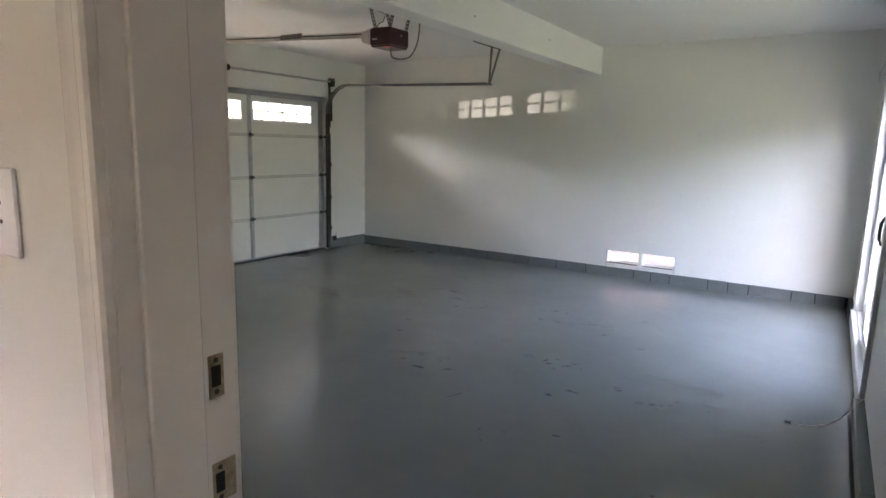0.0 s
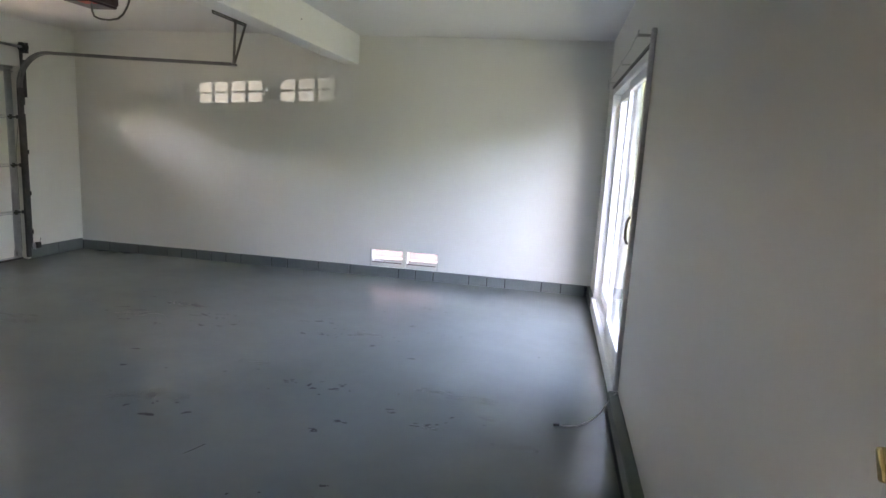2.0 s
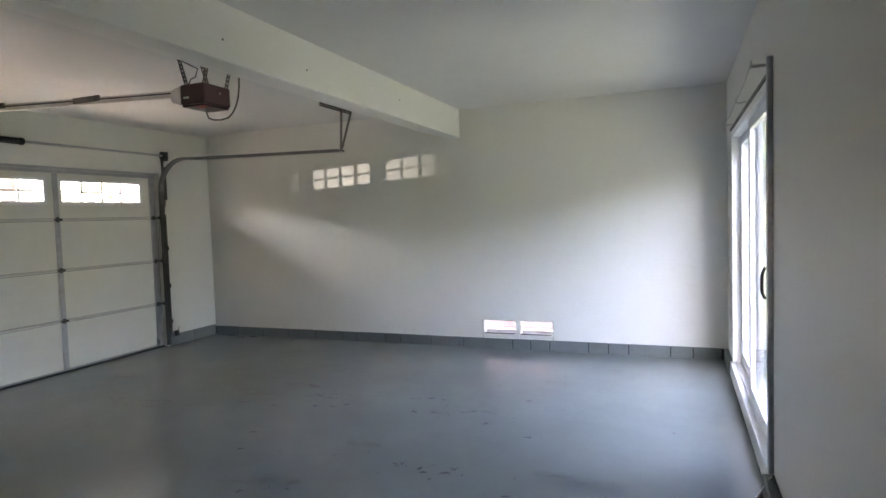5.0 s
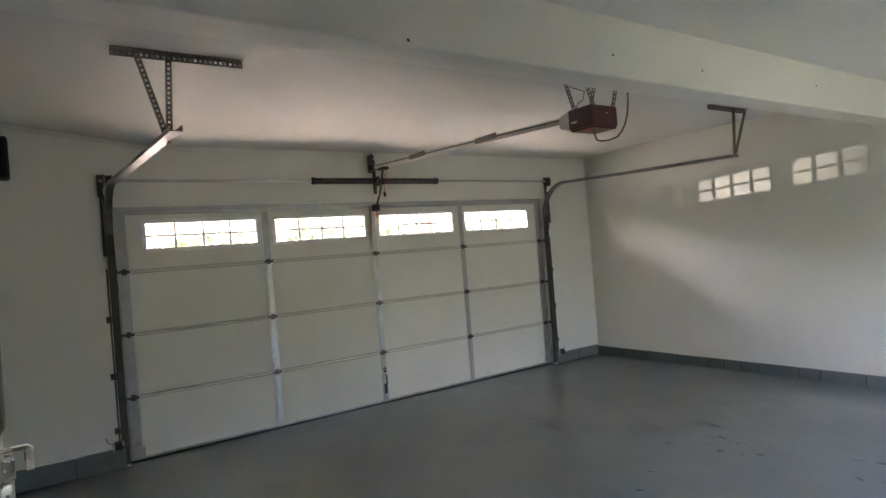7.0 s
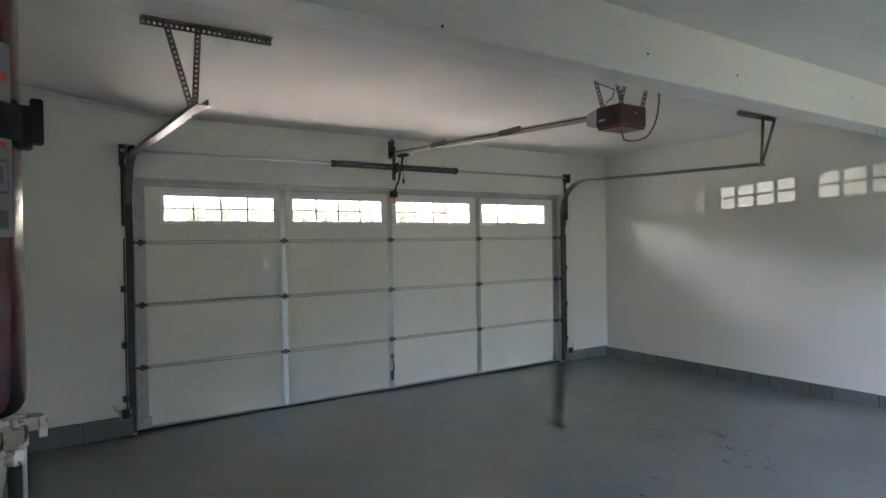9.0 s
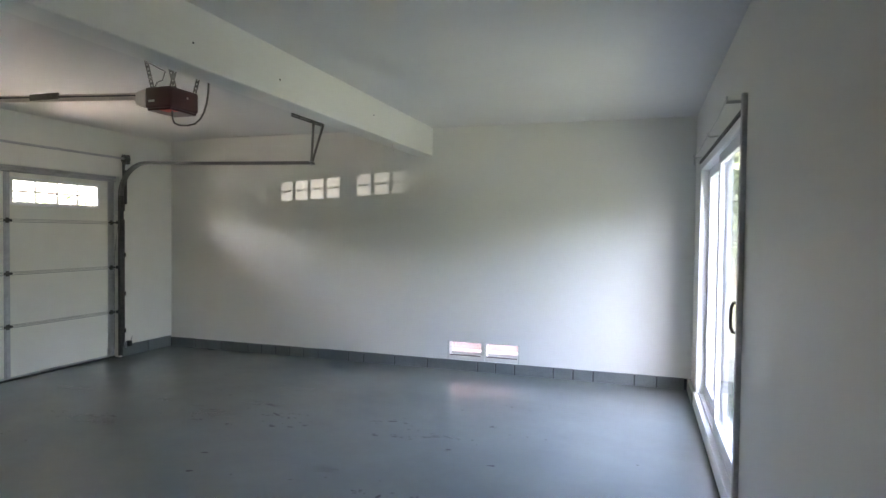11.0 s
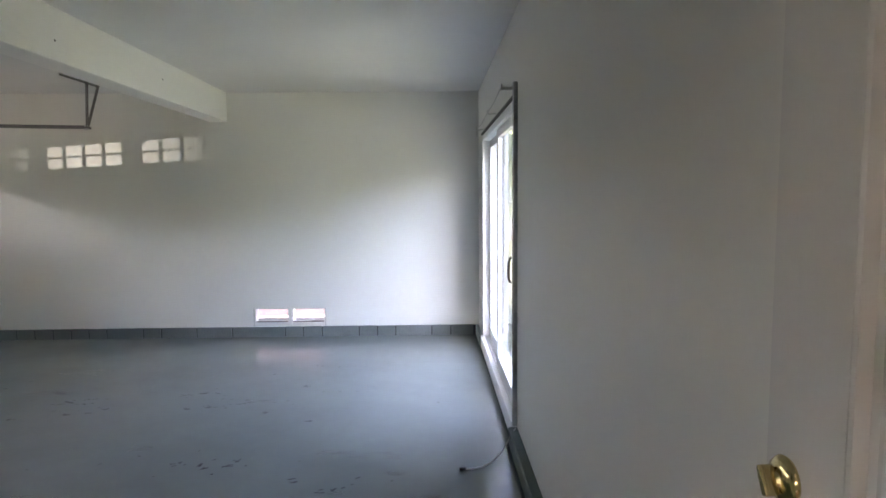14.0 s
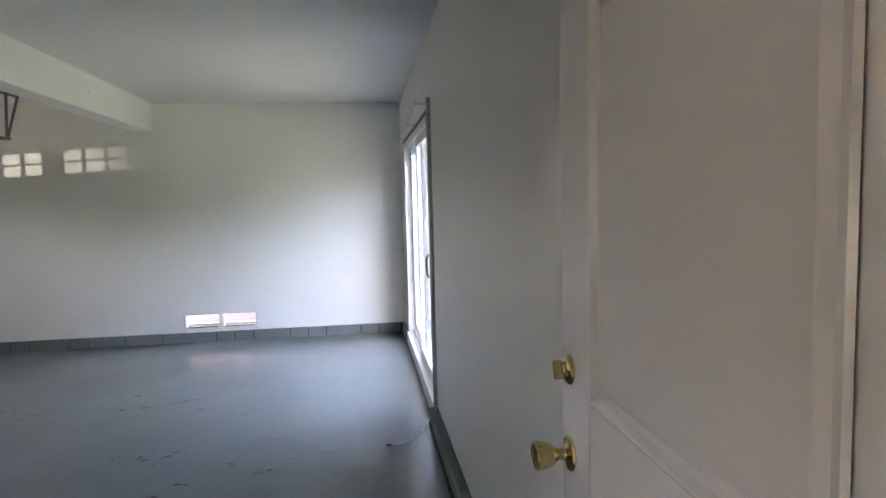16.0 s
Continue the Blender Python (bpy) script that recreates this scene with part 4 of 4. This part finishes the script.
setting("road", boxed(-14, -7.5, -.205, -TH - .02, 1.0, -.04), DRIVE, "pale concrete driveway outside the garage", "driveway")

# backdrop wall added so the vents and their floor reflection show pink, not sky
setting("vent_backdrop", boxed(1.5, 1.5, -.2, XR - .6, 1.7, 1.5), PAVE, "pinkish wall added behind the garage to hide the sky at the vents", "wall")
# unseen house room added behind the doorway; its wall openings light door and lining
hx0, hx1, hy = 3.9, 7.6, -9.6
setting("house_floor", boxed(hx0, hy, -.1, hx1, YH, -.001), HWOOD, "unseen house floor, brown to warm the bounced light", "floor")
setting("house_ceiling", boxed(hx0, hy, 2.45, hx1, YH - .001, 2.55), CEIL, "white house ceiling", "ceiling")
setting("house_wall_1", weld(wall_x(bmesh.new(), hx0 - .1, hx0, hy, YH - .001, -.1, 2.55, [(-8.55, -7.9, 1.15, 1.85)])), HWALL, "unseen house wall with an opening added to let light in", "wall")
setting("house_wall_2", weld(wall_x(bmesh.new(), hx1, hx1 + .1, hy, YH - .001, -.1, 2.55, [(-8.4, -8.05, 1.2, 1.9)])), HWALL, "unseen house wall with an opening added to let light in", "wall")
setting("house_wall_3", weld(wall_y(bmesh.new(), hy - .1, hy, hx0 - .1, hx1 + .1, -.1, 2.55, [])), HWALL, "plain white house wall", "wall")
setting("house_wall_4", boxed(XR + TH + .001, YH - .001, -.1, hx1 + .1, YH + .1, 2.55), HWALL, "plain white house wall", "wall")


def hedge(x0, y0, x1, y1, h, label, n=900, seed=3, size=1.0, leaves=LEAF):
    """A bank of foliage from many small leaf clumps on a few stems."""
    t = thing("hedge", label, "hedge")
    r = random.Random(seed)
    bm = bmesh.new()
    for _ in range(n):
        u = r.random()
        top = h * (.75 + .35 * noise.noise(Vector((u * 9, seed, 0))))
        c = Vector((x0 + (x1 - x0) * u + r.gauss(0, .35 * size), y0 + (y1 - y0) * u + r.gauss(0, .35 * size), -.1 + top * math.sqrt(r.random())))
        e = Euler((r.uniform(0, 6), r.uniform(0, 6), r.uniform(0, 6))).to_matrix()
        s = r.uniform(.15, .32) * size
        for k in range(4):
            o = Vector((r.gauss(0, s), r.gauss(0, s), r.gauss(0, s)))
            bm.faces.new([bm.verts.new(c + o + e @ Vector(p) * s) for p in ((-1, 0, 0), (0, -.45, .1), (1, 0, 0), (0, .45, .1))])
            e = Euler((r.uniform(0, 6), r.uniform(0, 6), r.uniform(0, 6))).to_matrix()
    part("crown", bm, leaves, t)
    for k in range(6):
        u = (k + .5) / 6
        part("stem", tube(bmesh.new(), [(x0 + (x1 - x0) * u, y0 + (y1 - y0) * u, -.21), (x0 + (x1 - x0) * u + .1, y0 + (y1 - y0) * u, h * .6)], [.09, .04], 7), BARK, t)


hedge(-44, -10, -44, 50, 5.2, "sunlit green shrubs across the driveway", 1500, 3, 1.4, SUNLEAF)
# trees and hedges added out of view to block low sky at the openings
hedge(-46, -10, -22, -56, 10.5, "unseen tall trees added to raise the skyline at the door windows", 2600, 13, 3.0)
hedge(15, -24, 15, -3.2, 5.0, "unseen green hedge added to block low sky at the sliding door", 1000, 5)
hedge(15, -1.0, 15, 14, 4.0, "unseen green hedge added to cut straight light through the sliding door", 1300, 7)
hedge(4.5, 16, 15, 16, 8.0, "unseen tall hedge added to cut northeast light on the beam", 1500, 9, 1.2, SUNLEAF)


def tree(x, y, h, r0, label, seed):
    """A broad tree: tapered trunk, forked limbs and a ragged crown of leaf clumps."""
    t = thing("tree", label, "tree")
    r = random.Random(seed)
    fork = Vector((x + .1, y - .1, h * .36))
    part("trunk", tube(bmesh.new(), [(x, y, -.22), (x + .03, y, h * .15), fork], [.26, .21, .17], 10), BARK, t, "", True)
    bm = bmesh.new()
    for k in range(7):
        a = 2 * math.pi * k / 7 + r.uniform(-.3, .3)
        tip = Vector((x + r0 * .75 * math.cos(a), y + r0 * .75 * math.sin(a), h * r.uniform(.6, .85)))
        mid = fork.lerp(tip, .5) + Vector((0, 0, .3))
        part("limb", tube(bmesh.new(), [fork, mid, tip], [.11, .07, .03], 7), BARK, t, "", True)
    while len(bm.faces) < 5200:
        p = Vector((r.gauss(0, 1), r.gauss(0, 1), r.gauss(0, 1))).normalized() * r.random() ** .45
        c = Vector((x + p.x * r0, y + p.y * r0, h * .68 + p.z * h * .32))
        if noise.noise(c * .55) < -.22:
            continue
        for k in range(4):
            e = Euler((r.uniform(0, 6), r.uniform(0, 6), r.uniform(0, 6))).to_matrix()
            o, q = Vector((r.gauss(0, .22), r.gauss(0, .22), r.gauss(0, .2))), r.uniform(.14, .26)
            bm.faces.new([bm.verts.new(c + o + e @ Vector(v) * q) for v in ((-1, 0, 0), (0, -.5, .12), (1, 0, 0), (0, .5, .12))])
    part("crown", bm, LEAF, t)


# added sky blocker: the crown dims the window reflection on the floor
tree(-9.5, 3.6, 10.5, 4.4, "broad green tree added beside the driveway to block sky", 21)
